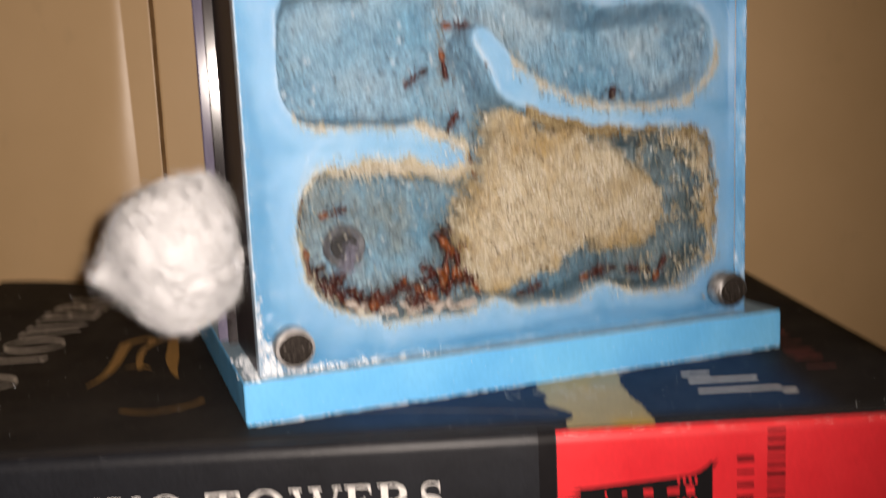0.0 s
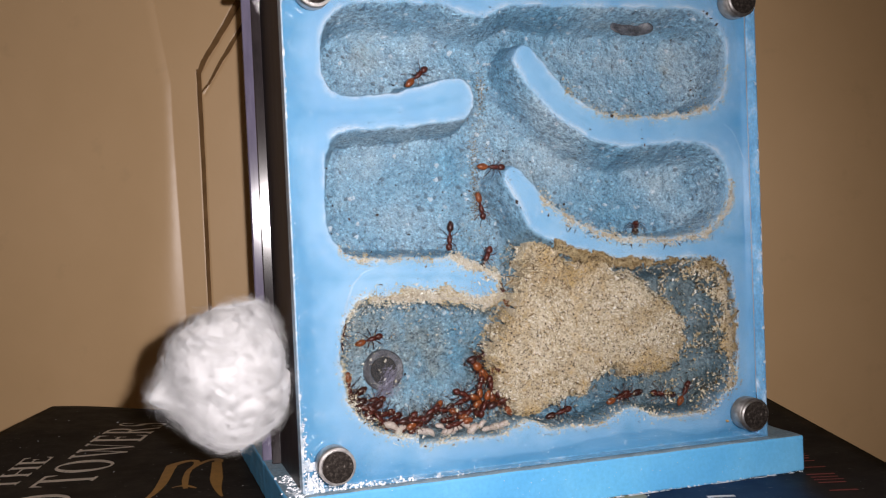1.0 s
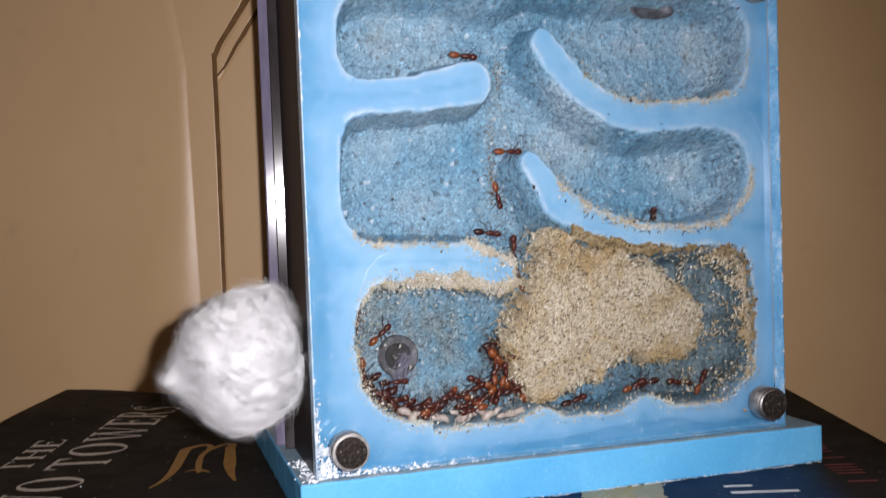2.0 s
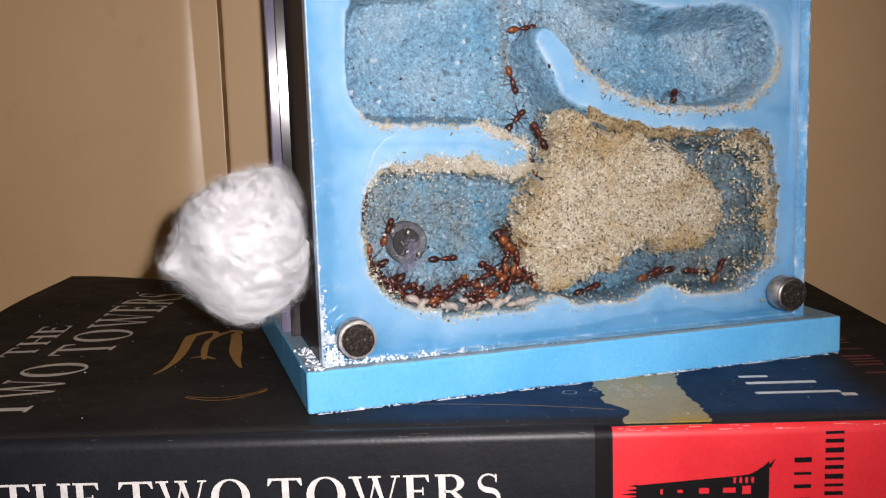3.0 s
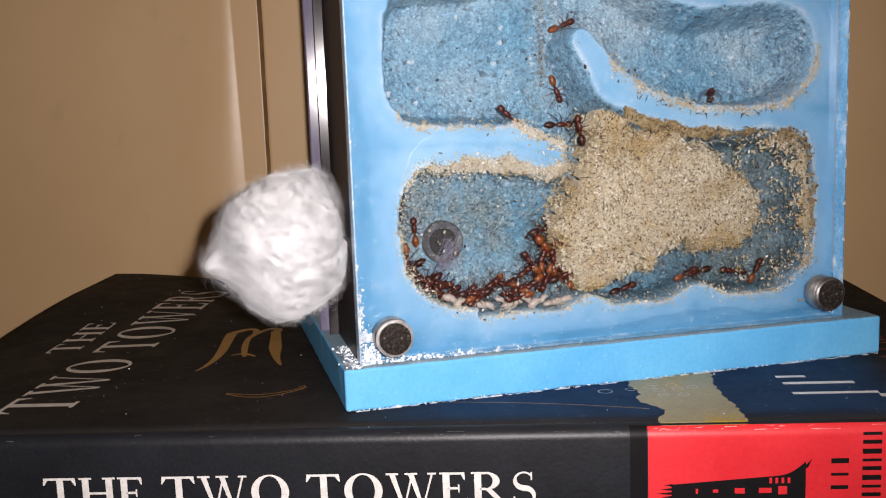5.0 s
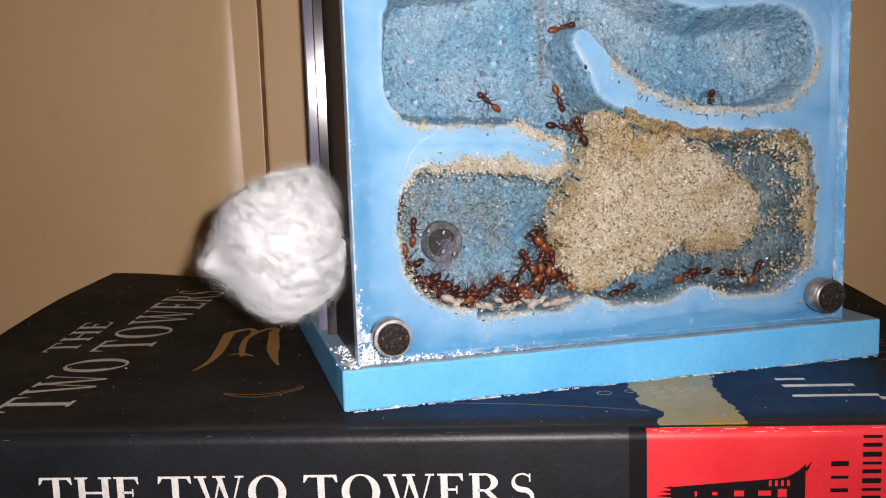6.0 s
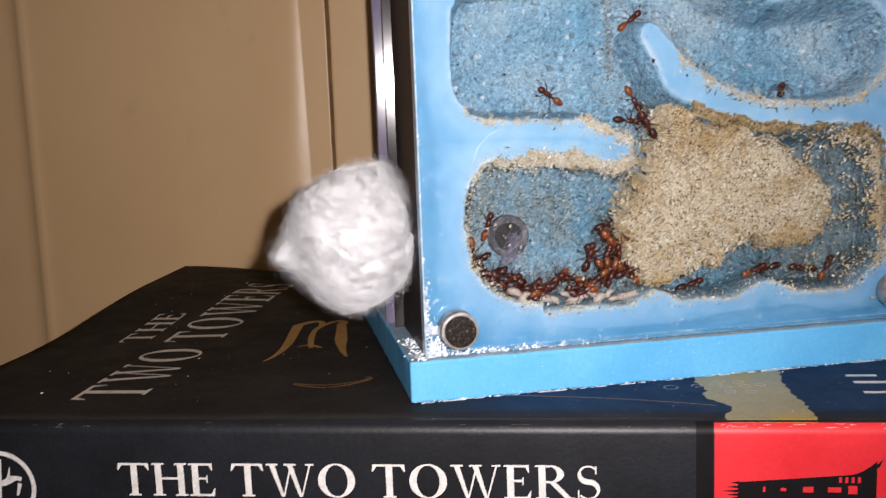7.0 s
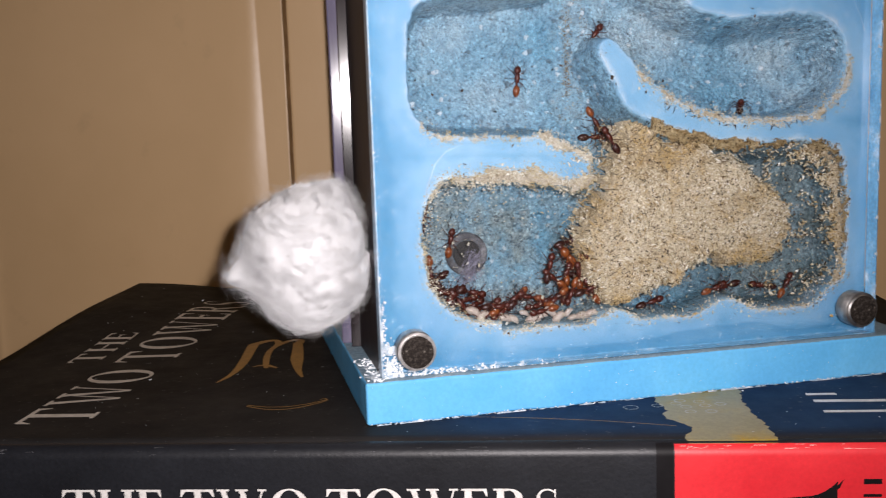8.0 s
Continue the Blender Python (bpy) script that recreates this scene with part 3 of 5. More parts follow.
def build_book():
    book = thing("book", "black paperback book lying flat with silver title and red spine panel", "book", SET)
    us = [U0 + (U1 - U0) * i / 60 for i in range(61)]
    bend = ARC * math.pi / 2
    vs = [V1 + (V0 + ARC - V1) * j / 44 for j in range(45)]
    grid = [[on_cover(u, v) for u in us] for v in vs]
    cover = sheet(grid, COVER, "front_cover", book, "matt black front cover with navy print, corner warped up")
    sol = cover.modifiers.new("board", "SOLIDIFY")
    sol.thickness, sol.offset = 0.45 * MM, 1.0
    ss = [bend * k / 14 for k in range(15)] + [bend + (Z_TOP - ARC - Z_LOW - ARC) * k / 6 for k in range(1, 7)]
    spine_grid = [[on_spine(u, s) for u in us] for s in ss]
    last = spine_grid[-1]
    for k in range(1, 5):
        a = k / 4 * math.pi / 2
        spine_grid.append([Vector((p.x, p.y + ARC * MM * (1 - math.cos(a)), p.z - ARC * MM * math.sin(a))) for p in last])
    sheet(spine_grid, SPINE_GREY, "spine", book, "charcoal spine with rubbed upper edge")
    part("back_cover", box(U0 * MM, U1 * MM, (V0 + ARC) * MM, V1 * MM, Z_LOW * MM, (Z_LOW + 0.45) * MM), COVER, book)
    pages = box((U0 + 1.5) * MM, (U1 - 1.5) * MM, (V0 + 0.8) * MM, (V1 - 1.5) * MM, (Z_LOW + 0.46) * MM, (Z_TOP - 2.6) * MM, 0.0004)
    part("page_block", pages, PAPER, book, "cream page block")

    # print on the spine
    def spine_place(a, b, h):
        return on_spine(a, down(b), h)

    def panel(name, ua, ub, s0, s1, mat, label, lift):
        stops = [s for s in [bend * k / 14 for k in range(15)] if s > s0 + 0.02]
        stops = [s0] + stops + [bend + (s1 - bend) * k / 6 for k in range(1, 7)]
        rows = [[on_spine(ua + (ub - ua) * i / 24, s, lift) for i in range(25)] for s in stops]
        sheet(rows, mat, name, book, label)

    s_end = down(Z_LOW + ARC)
    panel("red_panel", 44.5, U1 - 0.1, 1.15, s_end, RED, "bright red spine panel", 0.04)
    panel("joint_strip", 41.8, 44.35, 0.9, s_end, BLACK_PRINT, "", 0.03)
    text, gap, space = "THE TWO TOWERS", 0.07, 0.33
    cap = 5.5
    length = line_length(text, gap, space) * cap
    lettering(text, -49.7, -19.4, cap, spine_place, SILVER_PRINT, book, gap, space, (27.6 + 49.7) / (length - gap * cap), 0.06)
    printed("ring_emblem", ring(-70, -18.1, 6.1, 6.1, 0.75, 0.75, steps=48), spine_place, SILVER_PRINT, book, "silver ring device", 0.06)
    inner = stroke([(-74.5 + i * 0.75, -17.1 + 0.5 * math.sin(i * 0.8)) for i in range(12)], [0.9 + 0.25 * math.sin(i) for i in range(12)])
    inner += stroke([(-70.8, -22.4), (-70.2, -18), (-69.6, -13.4)], [1.0, 0.7, 0.25]) + stroke([(-68.6, -17.0), (-68.2, -14.8)], [0.7, 0.15]) + stroke([(-66.6, -17.5), (-67.2, -19.6)], [0.7, 0.4])
    printed("inner_device", inner, spine_place, SILVER_PRINT, book, "", 0.07)
    # rubbed white scuffs along the bend
    scuffs = random.Random(19)
    for k in range(64):
        u0 = scuffs.uniform(45, 104) if k < 40 else scuffs.uniform(-92, 40)
        s, ln, w = 1.75 + scuffs.gauss(0, 0.22), scuffs.gammavariate(1.5, 0.45) + 0.15, scuffs.uniform(0.04, 0.13) * (1 if k < 40 else 0.6)
        line = [(u0 + ln * i / 5, s + scuffs.uniform(-0.05, 0.05)) for i in range(6)]
        printed("scuff", stroke(line, [w * scuffs.uniform(0.3, 1) for _ in line]), lambda a, c, h: on_spine(a, c, h), SCUFF_RED if k < 40 else SCUFF_GREY, book, "", 0.09)
    # tower picture, lying on its side
    tower = []
    n = 22
    up = lambda q: 1.3 + 1.5 * q + 1.9 * max(0.0, (q - 0.80) / 0.2) ** 2
    for i in range(n):
        q0, q1 = i / n, (i + 1) / n
        x0, x1 = 48.0 + 20.0 * q0, 48.0 + 20.0 * q1
        tower.append([(x0, -17.7 - up(q0)), (x1, -17.7 - up(q1)), (x1, -17.7 + up(q1)), (x0, -17.7 + up(q0))])
    for k, (dz, ln) in enumerate(((1.2, 1.3), (0.55, 1.9), (-0.1, 2.6), (-0.7, 1.8), (-1.2, 1.2))):
        tower.append([(48.2, -17.7 + dz - 0.25), (48.2, -17.7 + dz + 0.25), (48.2 - ln, -17.7 + dz)])
    tower += [[(67.2, -14.4), (68.3, -14.0), (68.9, -12.6)], [(67.2, -21.0), (68.3, -21.4), (68.9, -22.8)]]
    printed("tower_picture", tower, spine_place, BLACK_PRINT, book, "black tower silhouette", 0.06, weld=True)
    lights = []
    for x, w, h in ((51.8, 0.35, 0.8), (54.6, 0.8, 0.5), (58.2, 1.5, 0.9), (62.0, 1.9, 0.8), (64.6, 1.3, 1.3)):
        lights.append(rect(x - w / 2, x + w / 2, -17.5 - h / 2, -17.5 + h / 2))
    lights += [rect(62.6 + 0.9 * k, 63.0 + 0.9 * k, -16.4, -15.5) for k in range(4)] + [rect(62.6 + 0.9 * k, 63.0 + 0.9 * k, -19.8, -18.9) for k in range(4)]
    for light in lights:
        printed("tower_window", [light], spine_place, RED, book, "", 0.09)
    for u0, u1, top in ((71.7, 74.3, -12.6), (76.3, 79.1, -8.6)):
        z = top
        while z > -26:
            wide = 0.45 + 0.35 * ((len(book.children) * 7) % 3) / 2
            printed("name_bar", [rect(u0, u1, z - wide, z)], spine_place, BLACK_PRINT, book, "", 0.06)
            z -= wide + (0.75 if u0 > 75 else 1.5)

    # print on the front cover: the line runs from the spine to the fore edge
    def cover_place(a, b, h):
        return on_cover(b, a, h)

    def cover_text(text, v0, v1, u_base, cap, mat, gap, space):
        ln = line_length(text, gap, space) * cap - gap * cap
        lettering(text, v0, 0, cap, lambda a, b, h: on_cover(u_base - b, a, h), mat, book, gap, space, (v1 - v0) / ln)

    cover_text("TWO TOWERS", 0.0, 106.5, -50.6, 12.4, GREY_PRINT, 0.12, 0.42)
    cover_text("THE", 43.0, 67.5, -67.0, 6.6, GREY_PRINT, 0.14, 0.4)
    # gold swash ornament and arc
    def curve(p0, p1, p2, p3, n=14):
        out = []
        for i in range(n + 1):
            q = i / n
            out.append(tuple((1 - q) ** 3 * a + 3 * (1 - q) ** 2 * q * b + 3 * (1 - q) * q * q * c + q ** 3 * d for a, b, c, d in zip(p0, p1, p2, p3)))
        return out

    def taper(n, a, b, c):
        return [a + (b - a) * i / (n / 2) if i < n / 2 else b + (c - b) * (i - n / 2) / (n / 2) for i in range(n + 1)]

    strokes = [(((-35.6, 24.5), (-32.5, 33), (-35.5, 44), (-36.5, 55)), (0.5, 2.0, 2.4)),
               (((-36.8, 54), (-33, 62), (-30, 58), (-31.5, 50)), (2.2, 1.5, 1.2)),
               (((-31.5, 50), (-31.2, 44), (-29.5, 38), (-28.6, 34.5)), (1.2, 1.4, 0.9)),
               (((-31.6, 35.5), (-29.8, 38), (-28.0, 36), (-26.4, 34.5)), (0.3, 1.3, 0.4)),
               (((-31.2, 52), (-29.5, 60), (-26.5, 60), (-26.5, 55.5)), (1.1, 1.7, 2.0)),
               (((-27.0, 56), (-24.5, 46), (-23.5, 36), (-19.8, 27.5)), (2.0, 2.7, 0.5))]
    for k, (bezier, widths) in enumerate(strokes):
        printed("gold_swash", stroke(curve(*bezier), taper(14, *widths)), lambda a, b, h: on_cover(a, b, h), GOLD_PRINT, book, "dull gold swash", 0.03 + 0.005 * k, weld=True, rise=0)
    arc = stroke([(-25.6 + 13.2 * i / 20, 9.0 - 2.4 * math.sin(math.pi * i / 20) + 2.4 * (i / 20) ** 3) for i in range(21)], 0.32)
    arc += stroke([(-25.6 + 13.2 * i / 20, 9.6 - 1.5 * math.sin(math.pi * i / 20) + 2.6 * (i / 20) ** 3) for i in range(21)], 0.28)
    arc += stroke([(-13.4, 12.6), (-12.6, 13.4), (-12.0, 12.2), (-12.8, 11.0)], 0.3)
    printed("gold_arc", arc, lambda a, b, h: on_cover(a, b, h), GOLD_PRINT, book)
    # torn-edged ochre map piece
    rnd = random.Random(5)
    n = 46
    lft = [45.0 + (2.3 if i > 30 else 0.0) * min(1, (i - 30) / 6) + 0.7 * math.sin(i * 0.55) + rnd.uniform(-0.35, 0.35) for i in range(n)]
    rgt = [60.6 - 1.9 * smooth01(i / 26) + 1.0 * smooth01((i - 26) / 12) + rnd.uniform(-0.3, 0.3) for i in range(n)]
    vv = [27.0 - (27.0 + 11.0) * i / (n - 1) for i in range(n)]
    patch = [[(lft[i], vv[i]), (lft[i + 1], vv[i + 1]), (rgt[i + 1], vv[i + 1]), (rgt[i], vv[i])] for i in range(n - 1)]

    def over_edge(a, b, h):
        return on_cover(a, b, h) if b > V0 + ARC else on_spine(a, (V0 + ARC - b) * 1.02, h)

    printed("map_print", patch, over_edge, OCHRE_PRINT, book, "ochre torn-edged map print", weld=True, rise=0)
    dots = []
    for cu, cv in ((40.0, 6.1), (44.4, 7.0), (48.5, 9.6), (51.5, 9.0), (49.0, 6.2), (52.2, 6.8), (54.8, 7.6), (49.3, 3.6), (52.6, 3.6), (47.6, 8.0)):
        r = 1.25 if cu < 42 else 0.95
        dots += ring(cu, cv, r, r * 0.9, 0.13, 0.13, steps=18)
    printed("map_circles", dots, lambda a, b, h: on_cover(a, b, h), GREY_PRINT, book, "", 0.07)
    line = stroke([(8 + 38 * i / 20, 2.0 - 5.6 * (i / 20) ** 2) for i in range(21)], 0.22)
    printed("map_line", line, lambda a, b, h: on_cover(a, b, h), GOLD_PRINT, book)
    # author's name, as bars
    for u0, u1, v0, v1 in ((70.2, 84.0, 2.6, 3.8), (83.6, 86.0, 0.6, 2.2), (70.2, 82.0, 8.2, 9.6), (70.0, 75.0, 12.2, 13.4)):
        printed("name_bar", [rect(u0, u1, v0, v1)], lambda a, b, h: on_cover(a, b, h), SILVER_PRINT, book)
    rnd = random.Random(9)
    v = 13.0
    while v < 62:
        w = rnd.uniform(0.5, 0.9)
        printed("title_bar", [rect(92.2 + 0.1 * rnd.random(), 97.4 + rnd.random() * 0.6, v, v + w)], lambda a, b, h: on_cover(a, b, h), DARK_RED_PRINT, book)
        v += w + rnd.uniform(1.0, 1.7) + (3.0 if rnd.random() < 0.15 else 0)
    return book


build_book()

# ---------------------------------------------------------------- the ant nest
PANE_W, PANE_H, PANE_T = 90.0, 88.0, 3.0
BLOCK_D, PLATE_Y0, PLATE_Y1 = 27.0, 27.6, 33.0
FACE_Y, FLOOR_DEPTH = 3.2, 10.5


def capsule(x, z, pts):
    """Signed distance to a chain of tapered capsules; pts are (x, z, radius)."""
    d = np.full(x.shape, 1e3)
    for (ax, az, ar), (bx, bz, br) in zip(pts[:-1], pts[1:]):
        px, pz, dx, dz = x - ax, z - az, bx - ax, bz - az
        q = np.clip((px * dx + pz * dz) / (dx * dx + dz * dz), 0, 1)
        d = np.minimum(d, np.hypot(px - q * dx, pz - q * dz) - (ar + q * (br - ar)))
    return d


def rounded(x, z, x0, x1, z0, z1, r):
    qx, qz = np.abs(x - (x0 + x1) / 2) - (x1 - x0) / 2 + r, np.abs(z - (z0 + z1) / 2) - (z1 - z0) / 2 + r
    return np.hypot(np.maximum(qx, 0), np.maximum(qz, 0)) + np.minimum(np.maximum(qx, qz), 0) - r


def smooth_min(a, b, k):
    h = np.clip(0.5 + 0.5 * (b - a) / k, 0, 1)
    return b + (a - b) * h - k * h * (1 - h)


def value_noise(x, z, scale, seed):
    """Smooth lattice noise in -1..1, vectorised."""
    g = np.random.RandomState(seed).rand(256, 256) * 2 - 1
    fx, fz = x * scale, z * scale
    ix, iz = np.floor(fx).astype(int), np.floor(fz).astype(int)
    tx, tz = fx - ix, fz - iz
    tx, tz = tx * tx * (3 - 2 * tx), tz * tz * (3 - 2 * tz)
    a, b = g[ix % 256, iz % 256], g[(ix + 1) % 256, iz % 256]
    c, d = g[ix % 256, (iz + 1) % 256], g[(ix + 1) % 256, (iz + 1) % 256]
    return (a * (1 - tx) + b * tx) * (1 - tz) + (c * (1 - tx) + d * tx) * tz


TONGUE_B = [(-3, 63.6, 3.6), (12, 63.3, 2.7), (20, 63.8, 2.9), (30.0, 65.6, 3.7)]
TONGUE_A = [(43.7, 72.9, 2.1), (46.2, 69.5, 2.5), (50.2, 64.9, 2.5), (56.6, 60.9, 2.6), (63, 59.2, 2.65), (75, 59.9, 2.5), (92, 60.4, 3.6)]
TONGUE_C = [(40.6, 51.6, 1.8), (43.1, 48.3, 2.2), (45.9, 44.1, 2.9), (52.4, 40.5, 2.4), (61, 38.0, 2.1), (70, 37.2, 1.9), (78, 37.6, 2.0), (92, 39.0, 3.2)]
TONGUE_D = [(-3, 35.3, 4.4), (10, 35.1, 3.5), (20, 35.0, 3.0), (28, 34.6, 3.2), (34.6, 32.4, 2.6)]


def carving_plain(x, z):
    """Signed distance (mm) to the smooth gallery outline on the face; negative inside."""
    # the upper galleries reach nearer to the left edge
    xw = x + 1.1 * np.clip((z - 36) / 8, 0, 1) * np.clip((40 - x) / 25, 0, 1)
    cave = rounded(xw, z, 6.8, 86.2, 5.5, 82.4, 9.5)
    solid = capsule(x, z, TONGUE_B)
    for t in (TONGUE_A, TONGUE_C, TONGUE_D):
        solid = np.minimum(solid, capsule(x, z, t))
    # the tongues run into the side walls in wide fillets
    solid = smooth_min(smooth_min(solid, 87.1 - x, 12.0), xw - 6.1, 7.5)
    for cx, cz, r in ((41.4, 4.6, 2.6), (62.0, 3.6, 3.9), (35.0, 85.4, 5.0), (86.5, 4.0, 5.0)):
        solid = np.minimum(solid, np.hypot(x - cx, z - cz) - r)
    # wide rounded corners of the lower chamber
    solid = np.minimum(solid, np.where((x < 21) & (z < 20.4), np.maximum(14.0 - np.hypot(x - 21, z - 20.4), -2.0), 99.0))
    solid = np.minimum(solid, np.where((x < 18.5) & (z > 22.3) & (z < 36), np.maximum(11.6 - np.hypot(x - 18.5, z - 22.3), -2.0) + 4.0 * np.clip((z - 31.5) / 4, 0, 1), 99.0))
    return -smooth_min(-cave, solid, 3.6)


def carving(x, z):
    """The same with the small irregularities of the hand carving."""
    return carving_plain(x, z) + 0.22 * value_noise(x, z, 0.5, 3) + 0.12 * value_noise(x, z, 1.6, 4)


def floor_y(x, z):
    """Depth (mm) of the plaster surface behind the pane."""
    f = carving(x, z)
    roof = np.clip(carving_plain(x, z + 0.5) - carving_plain(x, z - 0.5), -1, 1)
    # wide slopes under the upper roofs, steep ones elsewhere
    lean = np.where((x < 36) & (z < 64), 1.0, 3.0)
    q = np.clip(-f / (1.6 + np.maximum(lean * np.clip(roof, -0.25, 1), -0.7)), 0, 1)
    q = q * q * (3 - 2 * q)
    slope = np.clip((-f - 2.0) / 10.0, 0, 1) * 1.8
    edge = 4 * q * (1 - q)
    rough = edge * (0.55 * value_noise(x, z, 0.8, 15) + 0.36 * value_noise(x, z, 1.7, 16) + 0.24 * value_noise(x, z, 2.4, 18))
    rough = rough + 0.20 * value_noise(x, z, 0.9, 11) + 0.12 * value_noise(x, z, 1.9, 12) + 0.05 * value_noise(x, z, 3.4, 17) + 0.35 * value_noise(x, z, 0.25, 13)
    return FACE_Y + q * (FLOOR_DEPTH - 1.8 + slope + rough) + 0.02 * value_noise(x, z, 0.6, 14)


def build_plaster(parent):
    step = 0.21
    xs, zs = np.arange(0.06, 89.65 + step / 2, step), np.arange(0.2, 87.6 + step / 2, step)
    gx, gz = np.meshgrid(xs, zs)
    gy = floor_y(gx, gz)
    verts = np.stack([gx, gy, gz], -1).reshape(-1, 3) * MM
    n, rows = len(xs), len(zs)
    i, j = np.meshgrid(np.arange(n - 1), np.arange(rows - 1))
    a = (j * n + i).ravel()
    faces = np.stack([a, a + 1, a + n + 1, a + n], -1)
    rim = [k for k in range(n)] + [n - 1 + n * k for k in range(1, rows)] + [n * rows - 2 - k for k in range(n - 1)] + [n * (rows - 2 - k) for k in range(rows - 2)]
    base = len(verts)
    back = verts[rim].copy()
    back[:, 1] = BLOCK_D * MM
    verts = np.concatenate([verts, back])
    skirt = [(rim[k], base + k, base + (k + 1) % len(rim), rim[(k + 1) % len(rim)]) for k in range(len(rim))]
    faces = [tuple(f) for f in faces] + [tuple(reversed(s)) for s in skirt] + [tuple(base + k for k in range(len(rim)))]
    ob = raw("plaster_block", verts, faces, PLASTER, parent, "carved blue plaster block with rounded galleries", True)

    def store(name, values, rest=0.0):
        layer = ob.data.attributes.new(name, "FLOAT", "POINT")
        layer.data.foreach_set("value", np.concatenate([values.ravel(), np.full(len(rim), rest)]).astype(np.float32))

    damp_shade = np.clip((gx - 50) / 8 + 0.5 * value_noise(gx, gz, 0.3, 61), 0, 1) * np.clip((36 - gz) / 4, 0, 1) * (0.75 + 0.25 * value_noise(gx, gz, 0.5, 62))
    # painted shade beside the heap and below the tongue tip
    shade_spots = np.exp(-(((gx - 37) / 4.5) ** 2 + ((gz - 15) / 6.0) ** 2)) + np.exp(-(((gx - 43.5) / 3.0) ** 2 + ((gz - 37) / 5.0) ** 2))
    damp_shade = np.clip(np.maximum(damp_shade, 0.9 * shade_spots + 0.2 * value_noise(gx, gz, 0.6, 63) * (shade_spots > 0.1)), 0, 1)
    murk = np.clip((36 - gz) / 3, 0, 1) * np.clip((44 - gx) / 6, 0, 1) * np.clip(0.42 + 0.5 * value_noise(gx, gz, 0.22, 65) + 0.3 * value_noise(gx, gz, 0.7, 66), 0, 0.8)
    murk = np.maximum(murk, np.clip((36 - gz) / 3, 0, 1) * np.clip((gx - 66) / 8, 0, 1) * np.clip(0.25 + 0.4 * value_noise(gx, gz, 0.3, 67), 0, 0.6))
    store("silt", murk)
    line = 2.5 + 0.9 * value_noise(gx, gz * 0, 0.09, 68) + 0.3 * value_noise(gx, gz * 0, 0.3, 69)
    wet_foot = np.clip((line - gz) / 0.35, 0, 1) * (0.35 + 0.65 * np.clip((gz - line + 1.6) / 1.5, 0, 1)) * np.clip((gx - 18) / 18, 0, 1)
    store("tide", wet_foot)
    store("low_dark", damp_shade)
    store("skin", carving(gx, gz), 9.0)
    return ob


def slab(x0, x1, y0, y1, z0, z1, face_axis, bevel=0.25):
    """An acrylic sheet: clear on its two faces, sawn on its edges."""
    bm = box(x0 * MM, x1 * MM, y0 * MM, y1 * MM, z0 * MM, z1 * MM, bevel * MM, 2)
    bm.normal_update()
    for f in bm.faces:
        f.material_index = 0 if abs(f.normal[face_axis]) > 0.95 else 1
    return bm


def cylinder(r, h, n=40, bevel=0.0):
    """A disc along -y from y = 0."""
    bm = bmesh.new()
    bmesh.ops.create_cone(bm, cap_ends=True, segments=n, radius1=r, radius2=r, depth=h)
    if bevel:
        bmesh.ops.bevel(bm, geom=[e for e in bm.edges if abs(e.verts[0].co.z - e.verts[1].co.z) < 1e-9], offset=bevel, segments=2, affect="EDGES")
    bmesh.ops.rotate(bm, verts=bm.verts, cent=(0, 0, 0), matrix=Matrix.Rotation(radians(90), 3, "X"))
    bmesh.ops.translate(bm, verts=bm.verts, vec=(0, -h / 2, 0))
    return bm


def crumbs(name, centres, sizes, mat, parent=None, label="", flat=None, seed=1, long=1.0):
    """Many small angular grains in one mesh."""
    rs = np.random.RandomState(seed)
    verts, faces = [], []
    for c, s in zip(centres, sizes):
        q = rs.normal(size=4)
        q /= np.linalg.norm(q)
        w, x, y, z = q
        rot = np.array([[1 - 2 * (y * y + z * z), 2 * (x * y - z * w), 2 * (x * z + y * w)], [2 * (x * y + z * w), 1 - 2 * (x * x + z * z), 2 * (y * z - x * w)], [2 * (x * z - y * w), 2 * (y * z + x * w), 1 - 2 * (x * x + y * y)]])
        k = len(verts)
        dims = np.array([s * long, s * rs.uniform(0.45, 0.9), s * rs.uniform(0.3, 0.8)]) * 0.5
        octa = np.array([(1, 0.2, 0), (-1, -0.1, 0.1), (0.1, 1, 0), (0, -1, 0.1), (0.2, 0, 1), (0, 0.1, -1)]) * dims * rs.uniform(0.8, 1.2, (6, 3))
        o = octa @ rot.T
        if flat is not None:
            o[:, 1] *= flat
        verts += [tuple(p) for p in (o + c) * MM]
        faces += [(k + a, k + b, k + d) for a, b, d in ((0, 2, 4), (2, 1, 4), (1, 3, 4), (3, 0, 4), (2, 0, 5), (1, 2, 5), (3, 1, 5), (0, 3, 5))]
    ob = raw(name, verts, faces, mat, parent, label)
    ob["kind"] = "stuff"
    return ob


